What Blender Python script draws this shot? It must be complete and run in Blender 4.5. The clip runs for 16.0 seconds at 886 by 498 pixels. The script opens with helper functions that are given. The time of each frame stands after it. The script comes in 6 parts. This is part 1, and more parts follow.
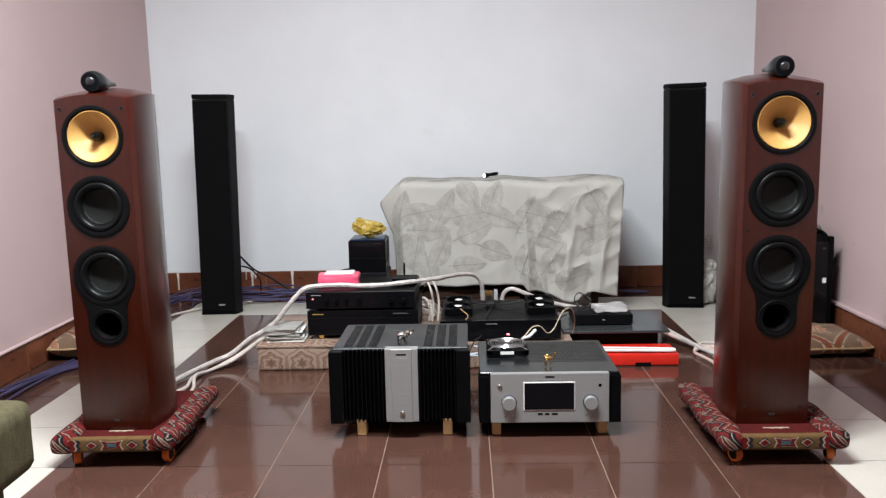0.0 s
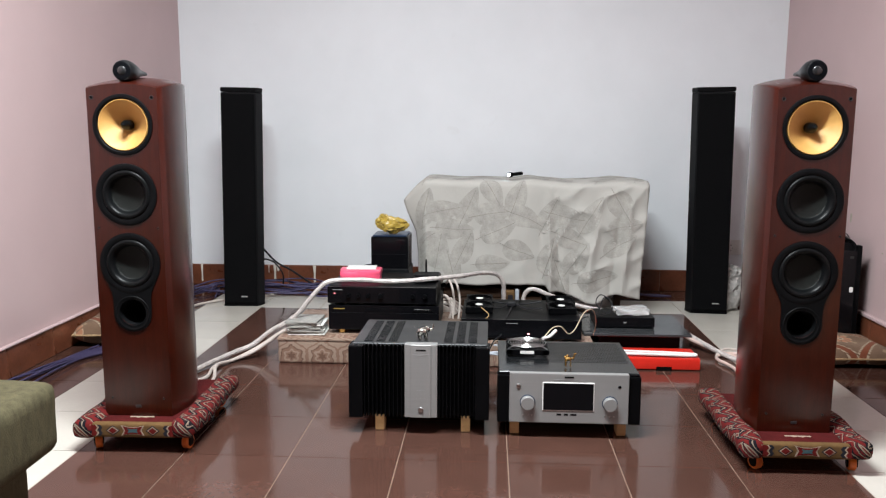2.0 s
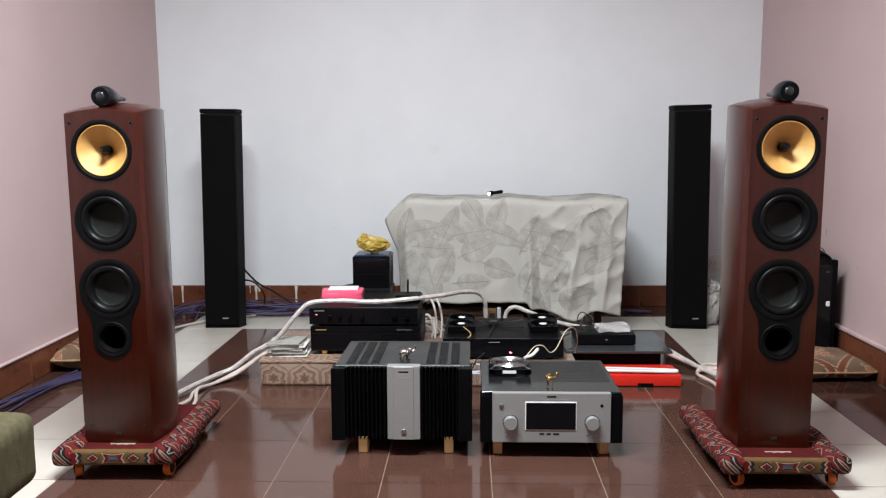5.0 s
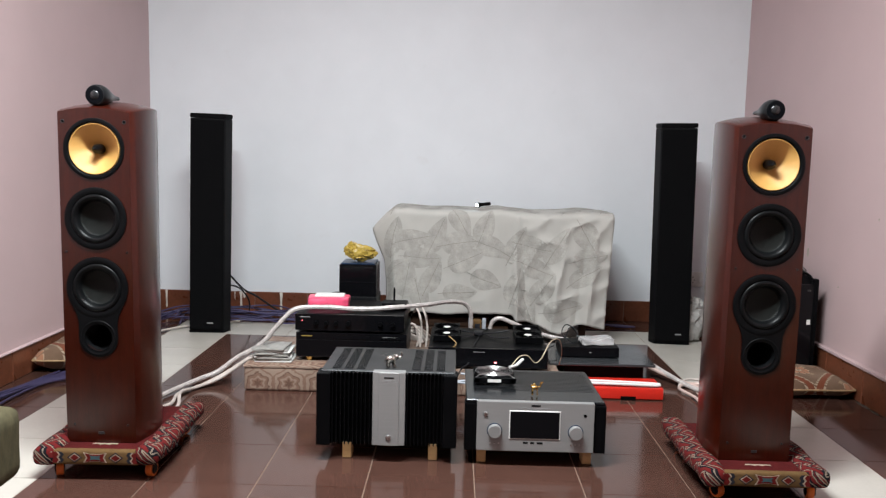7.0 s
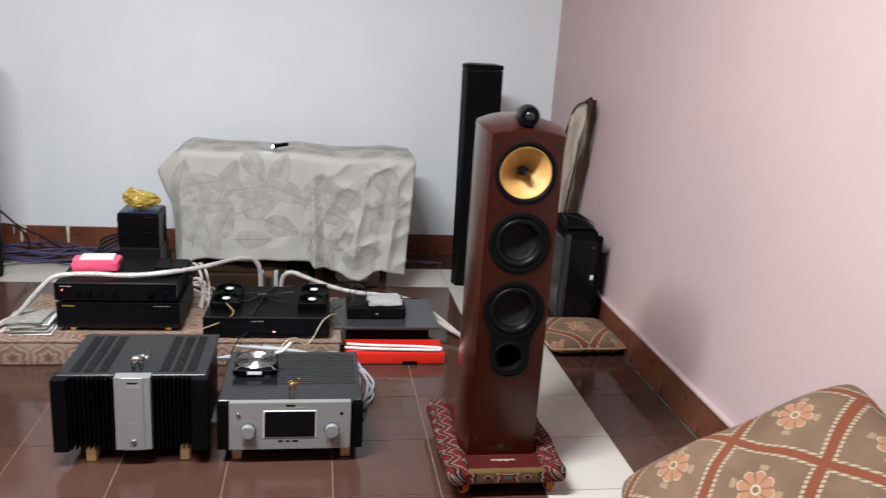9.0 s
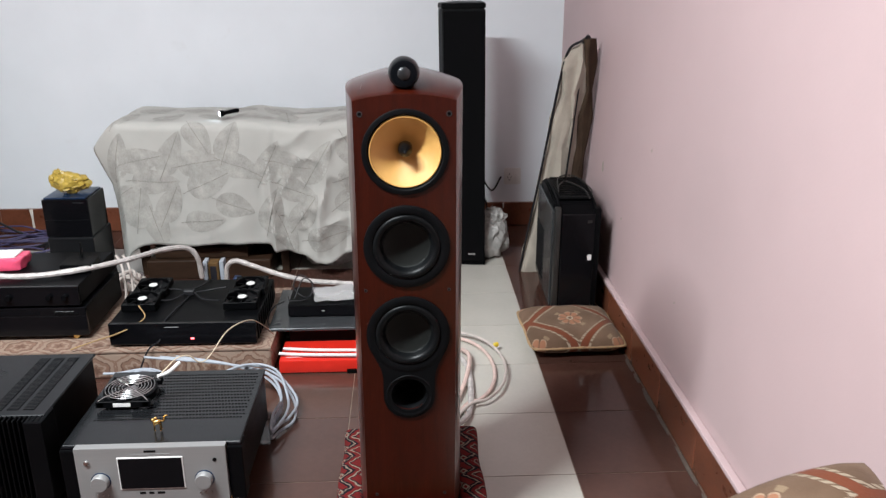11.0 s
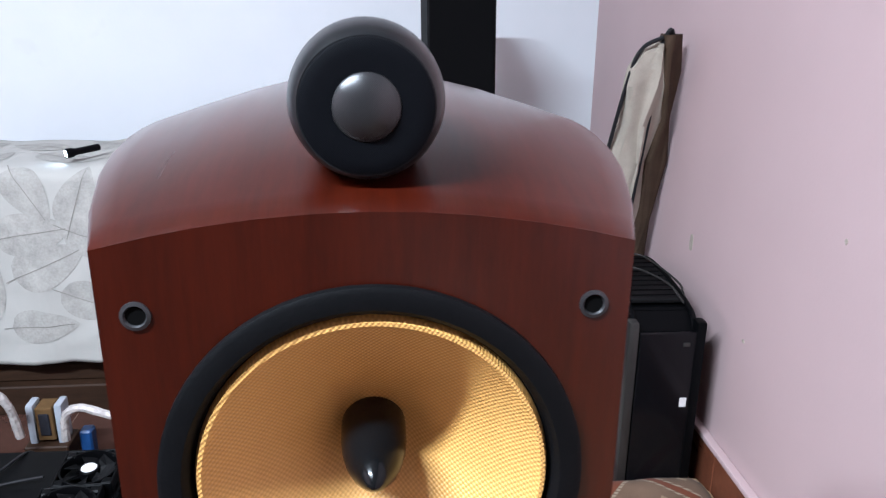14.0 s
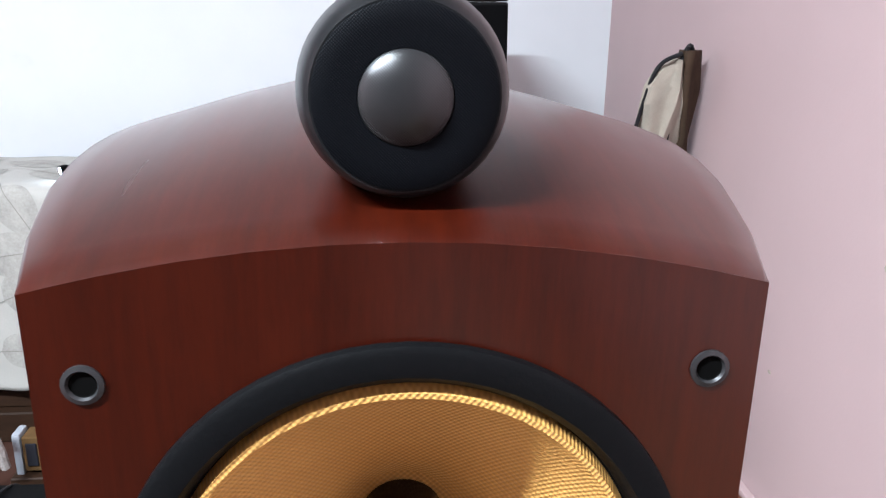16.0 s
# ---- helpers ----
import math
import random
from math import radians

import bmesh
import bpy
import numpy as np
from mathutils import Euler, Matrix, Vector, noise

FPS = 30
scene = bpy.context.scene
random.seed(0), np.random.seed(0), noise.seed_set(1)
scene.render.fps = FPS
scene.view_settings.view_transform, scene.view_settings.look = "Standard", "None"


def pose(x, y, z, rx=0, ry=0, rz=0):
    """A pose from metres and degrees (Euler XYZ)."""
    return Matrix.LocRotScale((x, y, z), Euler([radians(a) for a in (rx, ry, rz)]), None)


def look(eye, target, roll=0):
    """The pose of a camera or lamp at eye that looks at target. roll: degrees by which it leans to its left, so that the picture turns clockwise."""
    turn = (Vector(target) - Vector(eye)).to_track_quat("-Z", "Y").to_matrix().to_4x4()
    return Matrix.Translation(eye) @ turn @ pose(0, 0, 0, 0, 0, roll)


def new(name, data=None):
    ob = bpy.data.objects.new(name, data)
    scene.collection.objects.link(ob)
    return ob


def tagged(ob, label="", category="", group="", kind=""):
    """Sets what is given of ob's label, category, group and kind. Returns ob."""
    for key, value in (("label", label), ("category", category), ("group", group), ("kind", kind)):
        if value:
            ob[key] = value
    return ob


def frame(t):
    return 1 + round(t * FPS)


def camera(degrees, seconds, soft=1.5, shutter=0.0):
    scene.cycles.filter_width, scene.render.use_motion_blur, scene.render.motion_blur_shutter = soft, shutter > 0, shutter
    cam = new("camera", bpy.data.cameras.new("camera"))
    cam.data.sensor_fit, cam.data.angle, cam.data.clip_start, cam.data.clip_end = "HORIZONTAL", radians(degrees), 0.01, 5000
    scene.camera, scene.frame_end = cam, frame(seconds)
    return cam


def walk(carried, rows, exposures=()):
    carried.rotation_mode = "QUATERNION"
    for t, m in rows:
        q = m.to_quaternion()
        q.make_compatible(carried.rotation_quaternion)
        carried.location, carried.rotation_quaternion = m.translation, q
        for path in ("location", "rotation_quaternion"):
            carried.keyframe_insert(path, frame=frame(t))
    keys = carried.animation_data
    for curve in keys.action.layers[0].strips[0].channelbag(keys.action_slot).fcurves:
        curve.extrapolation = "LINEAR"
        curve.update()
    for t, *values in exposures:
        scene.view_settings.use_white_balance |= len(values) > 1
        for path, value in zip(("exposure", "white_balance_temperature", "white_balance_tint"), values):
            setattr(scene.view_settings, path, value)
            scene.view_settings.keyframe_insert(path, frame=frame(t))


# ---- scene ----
cam = camera(58.5, 16.0, 1.25, 0.4)
EXPOSURES = [(0.0, 0.0, 6550, 10), (3.0, 0.0, 6550, 10), (6.0, -0.10, 6550, 10), (7.0, -0.10, 6550, 10), (8.0, -0.20, 6550, 10), (8.5, -0.06, 6550, 10), (9.5, -0.12, 6520, 10), (10.2, -0.10, 6480, 10), (12.3, 0.18, 6250, 10), (13.0, 0.24, 6000, 10), (13.5, 0.26, 5850, 10), (14.0, 0.36, 5750, 11), (15.0, 0.58, 5800, 10), (16.0, 0.50, 6050, 10)]
PATH = [
    (0, (0.596, 0.319, 0.945), (0.538, 2.295, 0.643), -1.2),
    (0.5, (0.593, 0.316, 0.943), (0.495, 2.293, 0.655), 0.4),
    (1, (0.6, 0.32, 0.939), (0.486, 2.296, 0.647), 0.1),
    (1.5, (0.595, 0.318, 0.94), (0.48, 2.292, 0.641), 0.1),
    (2, (0.593, 0.317, 0.936), (0.48, 2.291, 0.634), 0.2),
    (2.5, (0.587, 0.31, 0.945), (0.512, 2.288, 0.656), 0.4),
    (3, (0.587, 0.312, 0.945), (0.518, 2.292, 0.666), 0.2),
    (3.5, (0.597, 0.314, 0.949), (0.535, 2.294, 0.676), -0.3),
    (6, (0.593, 0.298, 0.956), (0.523, 2.282, 0.716), -0.3),
    (6.5, (0.587, 0.29, 0.952), (0.516, 2.276, 0.727), -0.3),
    (7, (0.581, 0.289, 0.938), (0.554, 2.276, 0.71), 1.3),
    (7.5, (0.589, 0.418, 0.911), (0.573, 2.403, 0.671), 2.2),
    (8, (0.63, 0.493, 1.006), (0.62, 2.455, 0.617), 3.2),
    (8.5, (0.792, 0.454, 1.229), (0.879, 2.378, 0.687), 1.5),
    (9, (0.905, 0.457, 1.308), (1.224, 2.356, 0.768), 3.8),
    (9.5, (1.134, 0.497, 1.302), (1.415, 2.403, 0.765), -1.3),
    (9.8, (1.304, 0.594, 1.309), (1.396, 2.515, 0.76), -0.9),
    (10, (1.375, 0.634, 1.308), (1.453, 2.556, 0.761), -0.7),
    (10.2, (1.416, 0.671, 1.325), (1.551, 2.588, 0.772), 0.2),
    (12.3, (1.485, 1.725, 1.192), (1.474, 3.528, 0.325), -0.9),
    (12.5, (1.47, 1.821, 1.185), (1.584, 3.633, 0.345), 1.1),
    (13, (1.459, 2.015, 1.163), (1.765, 3.811, 0.337), 0.9),
    (13.5, (1.469, 2.154, 1.16), (1.659, 4.009, 0.434), -0.4),
    (14, (1.466, 2.237, 1.136), (1.647, 4.121, 0.491), 0.6),
    (14.5, (1.449, 2.283, 1.12), (1.626, 4.174, 0.494), 1.5),
    (15, (1.448, 2.301, 1.131), (1.623, 4.206, 0.55), 0.8),
    (15.5, (1.451, 2.312, 1.123), (1.633, 4.218, 0.546), 1.5),
    (16, (1.456, 2.317, 1.116), (1.635, 4.218, 0.519), 0.9),
]
walk(cam, [(t, look(eye, target, roll)) for t, eye, target, roll in PATH], EXPOSURES)


# ---- world and lamps ----
world = bpy.data.worlds.new("world")
scene.world = world
world.use_nodes = True
world.node_tree.nodes["Background"].inputs[0].default_value = (0.8, 0.88, 1.0, 1)
world.node_tree.nodes["Background"].inputs[1].default_value = 0.3


def area_lamp(name, m, sx, sy, watts, colour):
    data = bpy.data.lights.new(name, "AREA")
    data.shape, data.size, data.size_y, data.energy, data.color = "RECTANGLE", sx, sy, watts, colour
    ob = new(name, data)
    ob.matrix_world = m
    return ob


area_lamp("ceiling_lamp_glow", pose(0.22, 1.74, 2.70), 1.20, 0.10, 204, (0.90, 0.968, 0.99))


# ---- materials ----
def ramp_node(nt, stops, interp="LINEAR"):
    r = nt.nodes.new("ShaderNodeValToRGB")
    r.color_ramp.interpolation = interp
    els = r.color_ramp.elements
    while len(els) < len(stops):
        els.new(0.5)
    for e, (p, c) in zip(els, stops):
        e.position, e.color = p, (*c, 1)
    return r


def calc(nt, op, a, b=0.0, clamp=False):
    n = nt.nodes.new("ShaderNodeMath")
    n.operation, n.use_clamp = op, clamp
    for i, v in enumerate((a, b)):
        if isinstance(v, (int, float)):
            n.inputs[i].default_value = v
        else:
            nt.links.new(v, n.inputs[i])
    return n.outputs[0]


def blend(nt, fac, a, b, mode="MIX"):
    n = nt.nodes.new("ShaderNodeMix")
    n.data_type, n.blend_type = "RGBA", mode
    for i, v in ((0, fac), (6, a), (7, b)):
        if isinstance(v, (int, float)):
            n.inputs[i].default_value = v
        elif isinstance(v, tuple):
            n.inputs[i].default_value = (*v, 1)
        else:
            nt.links.new(v, n.inputs[i])
    return n.outputs[2]


def coords(nt, stretch=(1, 1, 1)):
    tc, mp = nt.nodes.new("ShaderNodeTexCoord"), nt.nodes.new("ShaderNodeMapping")
    mp.inputs["Scale"].default_value = stretch
    nt.links.new(tc.outputs["Object"], mp.inputs["Vector"])
    return mp.outputs["Vector"]


def noise_node(nt, vec, scale, detail=4.0, rough=0.55):
    n = nt.nodes.new("ShaderNodeTexNoise")
    n.inputs["Scale"].default_value, n.inputs["Detail"].default_value, n.inputs["Roughness"].default_value = scale, detail, rough
    nt.links.new(vec, n.inputs["Vector"])
    return n.outputs["Fac"]


def base(name):
    m = bpy.data.materials.new(name)
    m.use_nodes = True
    nt = m.node_tree
    return m, nt, nt.nodes["Principled BSDF"]


def bump(nt, b, height, strength, dist=0.002):
    n = nt.nodes.new("ShaderNodeBump")
    n.inputs["Strength"].default_value, n.inputs["Distance"].default_value = strength, dist
    nt.links.new(height, n.inputs["Height"])
    nt.links.new(n.outputs["Normal"], b.inputs["Normal"])


def mat(name, colour, rough=0.5, metal=0.0, var=0.15, scale=6.0, fine=120.0, relief=0.15, stretch=(1, 1, 1), per_object=0.0, coat=0.0, rvar=0.12, dist=0.002):
    """A surface with broad and fine variation in tone, gloss and relief."""
    m, nt, b = base(name)
    vec = coords(nt, stretch)
    broad, grain = noise_node(nt, vec, scale), noise_node(nt, vec, fine, 3.0)
    tone = calc(nt, "ADD", calc(nt, "MULTIPLY", broad, 0.65), calc(nt, "MULTIPLY", grain, 0.35))
    r = ramp_node(nt, [(0.3, tuple(c * (1 - var) for c in colour)), (0.7, tuple(min(1.0, c * (1 + var)) for c in colour))])
    nt.links.new(tone, r.inputs[0])
    out = r.outputs[0]
    if per_object:
        info = nt.nodes.new("ShaderNodeObjectInfo")
        shade = calc(nt, "ADD", calc(nt, "MULTIPLY", info.outputs["Random"], per_object), 1 - per_object / 2)
        hs = nt.nodes.new("ShaderNodeHueSaturation")
        nt.links.new(out, hs.inputs["Color"])
        nt.links.new(shade, hs.inputs["Value"])
        out = hs.outputs[0]
    nt.links.new(out, b.inputs["Base Color"])
    nt.links.new(calc(nt, "ADD", calc(nt, "MULTIPLY", calc(nt, "SUBTRACT", broad, 0.5), rvar * 2), rough, True), b.inputs["Roughness"])
    b.inputs["Metallic"].default_value, b.inputs["Coat Weight"].default_value = metal, coat
    b.inputs["Coat Roughness"].default_value = 0.12
    if relief:
        bump(nt, b, grain, relief, dist)
    return m


def glow(name, colour, strength):
    m, nt, b = base(name)
    b.inputs["Emission Color"].default_value, b.inputs["Emission Strength"].default_value = (*colour, 1), strength
    return m


def glassy(name, colour, rough, weight, ior=1.35):
    m, nt, b = base(name)
    b.inputs["Base Color"].default_value = (*colour, 1)
    b.inputs["Roughness"].default_value, b.inputs["IOR"].default_value, b.inputs["Transmission Weight"].default_value = rough, ior, weight
    vec = coords(nt)
    bump(nt, b, noise_node(nt, vec, 60, 3), 0.4, 0.003)
    return m


def wood_material(name, dark, light, rough, axis_stretch, coat=0.3, pore=0.06):
    m, nt, b = base(name)
    vec = coords(nt, axis_stretch)
    broad, grain, pores = noise_node(nt, vec, 5, 3), noise_node(nt, vec, 28, 6, 0.65), noise_node(nt, vec, 160, 2)
    tone = calc(nt, "ADD", calc(nt, "MULTIPLY", broad, 0.4), calc(nt, "ADD", calc(nt, "MULTIPLY", grain, 0.45), calc(nt, "MULTIPLY", pores, 0.15)))
    r = ramp_node(nt, [(0.32, dark), (0.68, light)])
    nt.links.new(tone, r.inputs[0])
    nt.links.new(r.outputs[0], b.inputs["Base Color"])
    nt.links.new(calc(nt, "ADD", calc(nt, "MULTIPLY", broad, 0.12), rough - 0.06), b.inputs["Roughness"])
    b.inputs["Coat Weight"].default_value, b.inputs["Coat Roughness"].default_value, b.inputs["Coat IOR"].default_value = coat, 0.24, 1.46
    if pore:
        bump(nt, b, pores, pore, 0.0006)
    return m


def wall_material(name, colour, stain):
    m, nt, b = base(name)
    vec = coords(nt)
    broad, mid, grain = noise_node(nt, vec, 0.9, 3), noise_node(nt, vec, 5, 5), noise_node(nt, vec, 140, 3)
    r = ramp_node(nt, [(0.3, tuple(c * 0.925 for c in colour)), (0.65, colour)])
    nt.links.new(calc(nt, "ADD", calc(nt, "MULTIPLY", broad, 0.6), calc(nt, "MULTIPLY", mid, 0.4)), r.inputs[0])
    spots = noise_node(nt, vec, 9, 2)
    mark = calc(nt, "MULTIPLY", calc(nt, "SUBTRACT", spots, 0.70, True), 2.0, True)
    nt.links.new(blend(nt, mark, r.outputs[0], stain), b.inputs["Base Color"])
    b.inputs["Roughness"].default_value = 0.6
    bump(nt, b, calc(nt, "ADD", calc(nt, "MULTIPLY", grain, 0.5), mid), 0.12, 0.003)
    return m


def kevlar_material():
    m, nt, b = base("woven_kevlar")
    vec = coords(nt)
    sep = nt.nodes.new("ShaderNodeSeparateXYZ")
    nt.links.new(vec, sep.inputs[0])
    k = 2 * math.pi / 0.0023
    wx, wz = calc(nt, "SINE", calc(nt, "MULTIPLY", sep.outputs[0], k)), calc(nt, "SINE", calc(nt, "MULTIPLY", sep.outputs[2], k))
    weave = calc(nt, "MULTIPLY", wx, wz)
    r = ramp_node(nt, [(0.0, (0.40, 0.20, 0.045)), (1.0, (0.72, 0.42, 0.13))])
    nt.links.new(calc(nt, "ADD", calc(nt, "MULTIPLY", weave, 0.3), calc(nt, "ADD", calc(nt, "MULTIPLY", noise_node(nt, vec, 30), 0.4), 0.3)), r.inputs[0])
    nt.links.new(r.outputs[0], b.inputs["Base Color"])
    b.inputs["Roughness"].default_value, b.inputs["Specular IOR Level"].default_value = 0.42, 0.6
    bump(nt, b, weave, 0.4, 0.0005)
    return m


def mesh_material(name, colour, rough, metal, pitch, depth=0.5):
    """Fine woven or punched metal mesh."""
    m, nt, b = base(name)
    vec = coords(nt)
    sep = nt.nodes.new("ShaderNodeSeparateXYZ")
    nt.links.new(vec, sep.inputs[0])
    k = 2 * math.pi / pitch
    w = calc(nt, "MULTIPLY", calc(nt, "SINE", calc(nt, "MULTIPLY", sep.outputs[0], k)), calc(nt, "SINE", calc(nt, "MULTIPLY", sep.outputs[2], k)))
    r = ramp_node(nt, [(0.0, tuple(c * 0.55 for c in colour)), (1.0, tuple(c * 1.35 for c in colour))])
    nt.links.new(calc(nt, "ADD", calc(nt, "MULTIPLY", w, 0.4), 0.5), r.inputs[0])
    nt.links.new(r.outputs[0], b.inputs["Base Color"])
    b.inputs["Roughness"].default_value, b.inputs["Metallic"].default_value = rough, metal
    bump(nt, b, w, depth, 0.0005)
    return m


def kilim_material(name, along, across, pitch, ground):
    """Flat-woven rug: zigzag stripes and diamonds in red, black, white and ochre."""
    m, nt, b = base(name)
    vec = coords(nt)
    sep = nt.nodes.new("ShaderNodeSeparateXYZ")
    nt.links.new(vec, sep.inputs[0])
    u, v = calc(nt, "MULTIPLY", sep.outputs[along], 1 / pitch), calc(nt, "MULTIPLY", calc(nt, "ADD", sep.outputs[0], sep.outputs[2]), 1 / pitch)
    zig = calc(nt, "PINGPONG", u, 0.5)
    saw = calc(nt, "FRACT", calc(nt, "ADD", calc(nt, "ADD", v, zig), calc(nt, "MULTIPLY", noise_node(nt, vec, 46, 2), 0.42)))
    red, black, white, ochre, teal = (0.11, 0.012, 0.012), (0.010, 0.009, 0.012), (0.20, 0.155, 0.12), (0.13, 0.075, 0.032), (0.04, 0.06, 0.08)
    r = ramp_node(nt, [(0.0, red), (0.24, black), (0.37, white), (0.43, black), (0.55, red), (0.74, ochre if ground else white), (0.82, black), (0.88, teal if ground else red)], "CONSTANT")
    nt.links.new(saw, r.inputs[0])
    dia = calc(nt, "ADD", calc(nt, "PINGPONG", calc(nt, "ADD", u, 0.25), 0.5), calc(nt, "PINGPONG", calc(nt, "ADD", v, 0.3), 0.5))
    core = blend(nt, calc(nt, "LESS_THAN", dia, 0.24), r.outputs[0], black)
    core = blend(nt, calc(nt, "LESS_THAN", dia, 0.19), core, white)
    core = blend(nt, calc(nt, "LESS_THAN", dia, 0.10), core, red)
    nt.links.new(core, b.inputs["Base Color"])
    b.inputs["Roughness"].default_value = 0.95
    b.inputs["Sheen Weight"].default_value = 0.0
    bump(nt, b, noise_node(nt, vec, 450, 2), 0.7, 0.002)
    return m


def cushion_material():
    """Tan cotton with orange lattice bands edged by cream beading and embroidered flowers."""
    m, nt, b = base("embroidered_cotton")
    vec = coords(nt)
    sep = nt.nodes.new("ShaderNodeSeparateXYZ")
    nt.links.new(vec, sep.inputs[0])
    p = 0.30
    u = calc(nt, "MULTIPLY", calc(nt, "ADD", sep.outputs[0], calc(nt, "MULTIPLY", sep.outputs[1], 0.85)), 1 / p)
    v = calc(nt, "MULTIPLY", calc(nt, "SUBTRACT", sep.outputs[0], calc(nt, "MULTIPLY", sep.outputs[1], 0.85)), 1 / p)
    du, dv = calc(nt, "ABSOLUTE", calc(nt, "SUBTRACT", calc(nt, "FRACT", u), 0.5)), calc(nt, "ABSOLUTE", calc(nt, "SUBTRACT", calc(nt, "FRACT", v), 0.5))
    d = calc(nt, "MINIMUM", du, dv)
    grain, broad = noise_node(nt, vec, 260, 2), noise_node(nt, vec, 9, 4)
    tan = ramp_node(nt, [(0.3, (0.122, 0.076, 0.049)), (0.7, (0.182, 0.117, 0.078))])
    nt.links.new(broad, tan.inputs[0])
    out = blend(nt, calc(nt, "LESS_THAN", d, 0.046), tan.outputs[0], (0.165, 0.052, 0.027))
    bead = calc(nt, "MULTIPLY", calc(nt, "LESS_THAN", calc(nt, "ABSOLUTE", calc(nt, "SUBTRACT", d, 0.066)), 0.017),
                calc(nt, "GREATER_THAN", calc(nt, "SINE", calc(nt, "MULTIPLY", calc(nt, "ADD", sep.outputs[0], calc(nt, "MULTIPLY", sep.outputs[1], 3.0)), 170)), -0.45))
    out = blend(nt, bead, out, (0.34, 0.275, 0.20))
    cu, cv = calc(nt, "SUBTRACT", 0.5, du), calc(nt, "SUBTRACT", 0.5, dv)
    fu, fv = calc(nt, "SUBTRACT", calc(nt, "FRACT", calc(nt, "ADD", u, 0.5)), 0.5), calc(nt, "SUBTRACT", calc(nt, "FRACT", calc(nt, "ADD", v, 0.5)), 0.5)
    rad = calc(nt, "SQRT", calc(nt, "ADD", calc(nt, "MULTIPLY", fu, fu), calc(nt, "MULTIPLY", fv, fv)))
    ang = calc(nt, "ARCTAN2", fu, fv)
    petal = calc(nt, "ADD", 0.165, calc(nt, "MULTIPLY", calc(nt, "ABSOLUTE", calc(nt, "COSINE", calc(nt, "MULTIPLY", ang, 4.0))), 0.045))
    gap = calc(nt, "GREATER_THAN", calc(nt, "ABSOLUTE", calc(nt, "COSINE", calc(nt, "MULTIPLY", ang, 4.0))), 0.30)
    flower = calc(nt, "MULTIPLY", gap, calc(nt, "MULTIPLY", calc(nt, "LESS_THAN", rad, petal), calc(nt, "GREATER_THAN", rad, 0.062)))
    edge = calc(nt, "MULTIPLY", flower, calc(nt, "GREATER_THAN", rad, calc(nt, "SUBTRACT", petal, 0.018)))
    out = blend(nt, calc(nt, "MULTIPLY", flower, 0.8), out, (0.36, 0.165, 0.095))
    out = blend(nt, calc(nt, "MULTIPLY", edge, 0.7), out, (0.40, 0.31, 0.22))
    out = blend(nt, calc(nt, "LESS_THAN", calc(nt, "ABSOLUTE", calc(nt, "SUBTRACT", rad, 0.045)), 0.012), out, (0.40, 0.32, 0.23))
    sprig = calc(nt, "MULTIPLY", calc(nt, "LESS_THAN", calc(nt, "ABSOLUTE", calc(nt, "SUBTRACT", rad, 0.25)), 0.030), calc(nt, "GREATER_THAN", calc(nt, "COSINE", calc(nt, "MULTIPLY", ang, 4.0)), 0.72))
    out = blend(nt, calc(nt, "MULTIPLY", sprig, 0.7), out, (0.30, 0.22, 0.14))
    nt.links.new(out, b.inputs["Base Color"])
    b.inputs["Roughness"].default_value, b.inputs["Sheen Weight"].default_value = 0.95, 0.05
    bump(nt, b, calc(nt, "ADD", grain, calc(nt, "MULTIPLY", bead, 1.0)), 0.6, 0.002)
    return m


def damask_material():
    """Cream cotton print with brown medallions."""
    m, nt, b = base("damask_print")
    vec = coords(nt)
    sep = nt.nodes.new("ShaderNodeSeparateXYZ")
    nt.links.new(vec, sep.inputs[0])
    u = calc(nt, "SUBTRACT", calc(nt, "FRACT", calc(nt, "MULTIPLY", sep.outputs[0], 1 / 0.125)), 0.5)
    w = calc(nt, "SUBTRACT", calc(nt, "FRACT", calc(nt, "MULTIPLY", calc(nt, "ADD", calc(nt, "ADD", sep.outputs[2], sep.outputs[1]), 0.012), 1 / 0.115)), 0.5)
    rad = calc(nt, "SQRT", calc(nt, "ADD", calc(nt, "MULTIPLY", u, u), calc(nt, "MULTIPLY", w, w)))
    ang = calc(nt, "ARCTAN2", w, u)
    r2 = calc(nt, "ADD", calc(nt, "ADD", rad, calc(nt, "MULTIPLY", calc(nt, "COSINE", calc(nt, "MULTIPLY", ang, 6.0)), 0.035)), calc(nt, "MULTIPLY", calc(nt, "SUBTRACT", noise_node(nt, vec, 70, 3), 0.5), 0.16))
    cream, brown, rust = (0.29, 0.21, 0.162), (0.13, 0.070, 0.048), (0.205, 0.122, 0.088)
    r = ramp_node(nt, [(0.0, brown), (0.10, rust), (0.17, cream), (0.24, rust), (0.33, brown), (0.37, cream), (0.47, rust), (0.53, cream)], "CONSTANT")
    nt.links.new(r2, r.inputs[0])
    nt.links.new(r.outputs[0], b.inputs["Base Color"])
    b.inputs["Roughness"].default_value = 0.55
    bump(nt, b, noise_node(nt, vec, 30, 4), 0.3, 0.004)
    return m


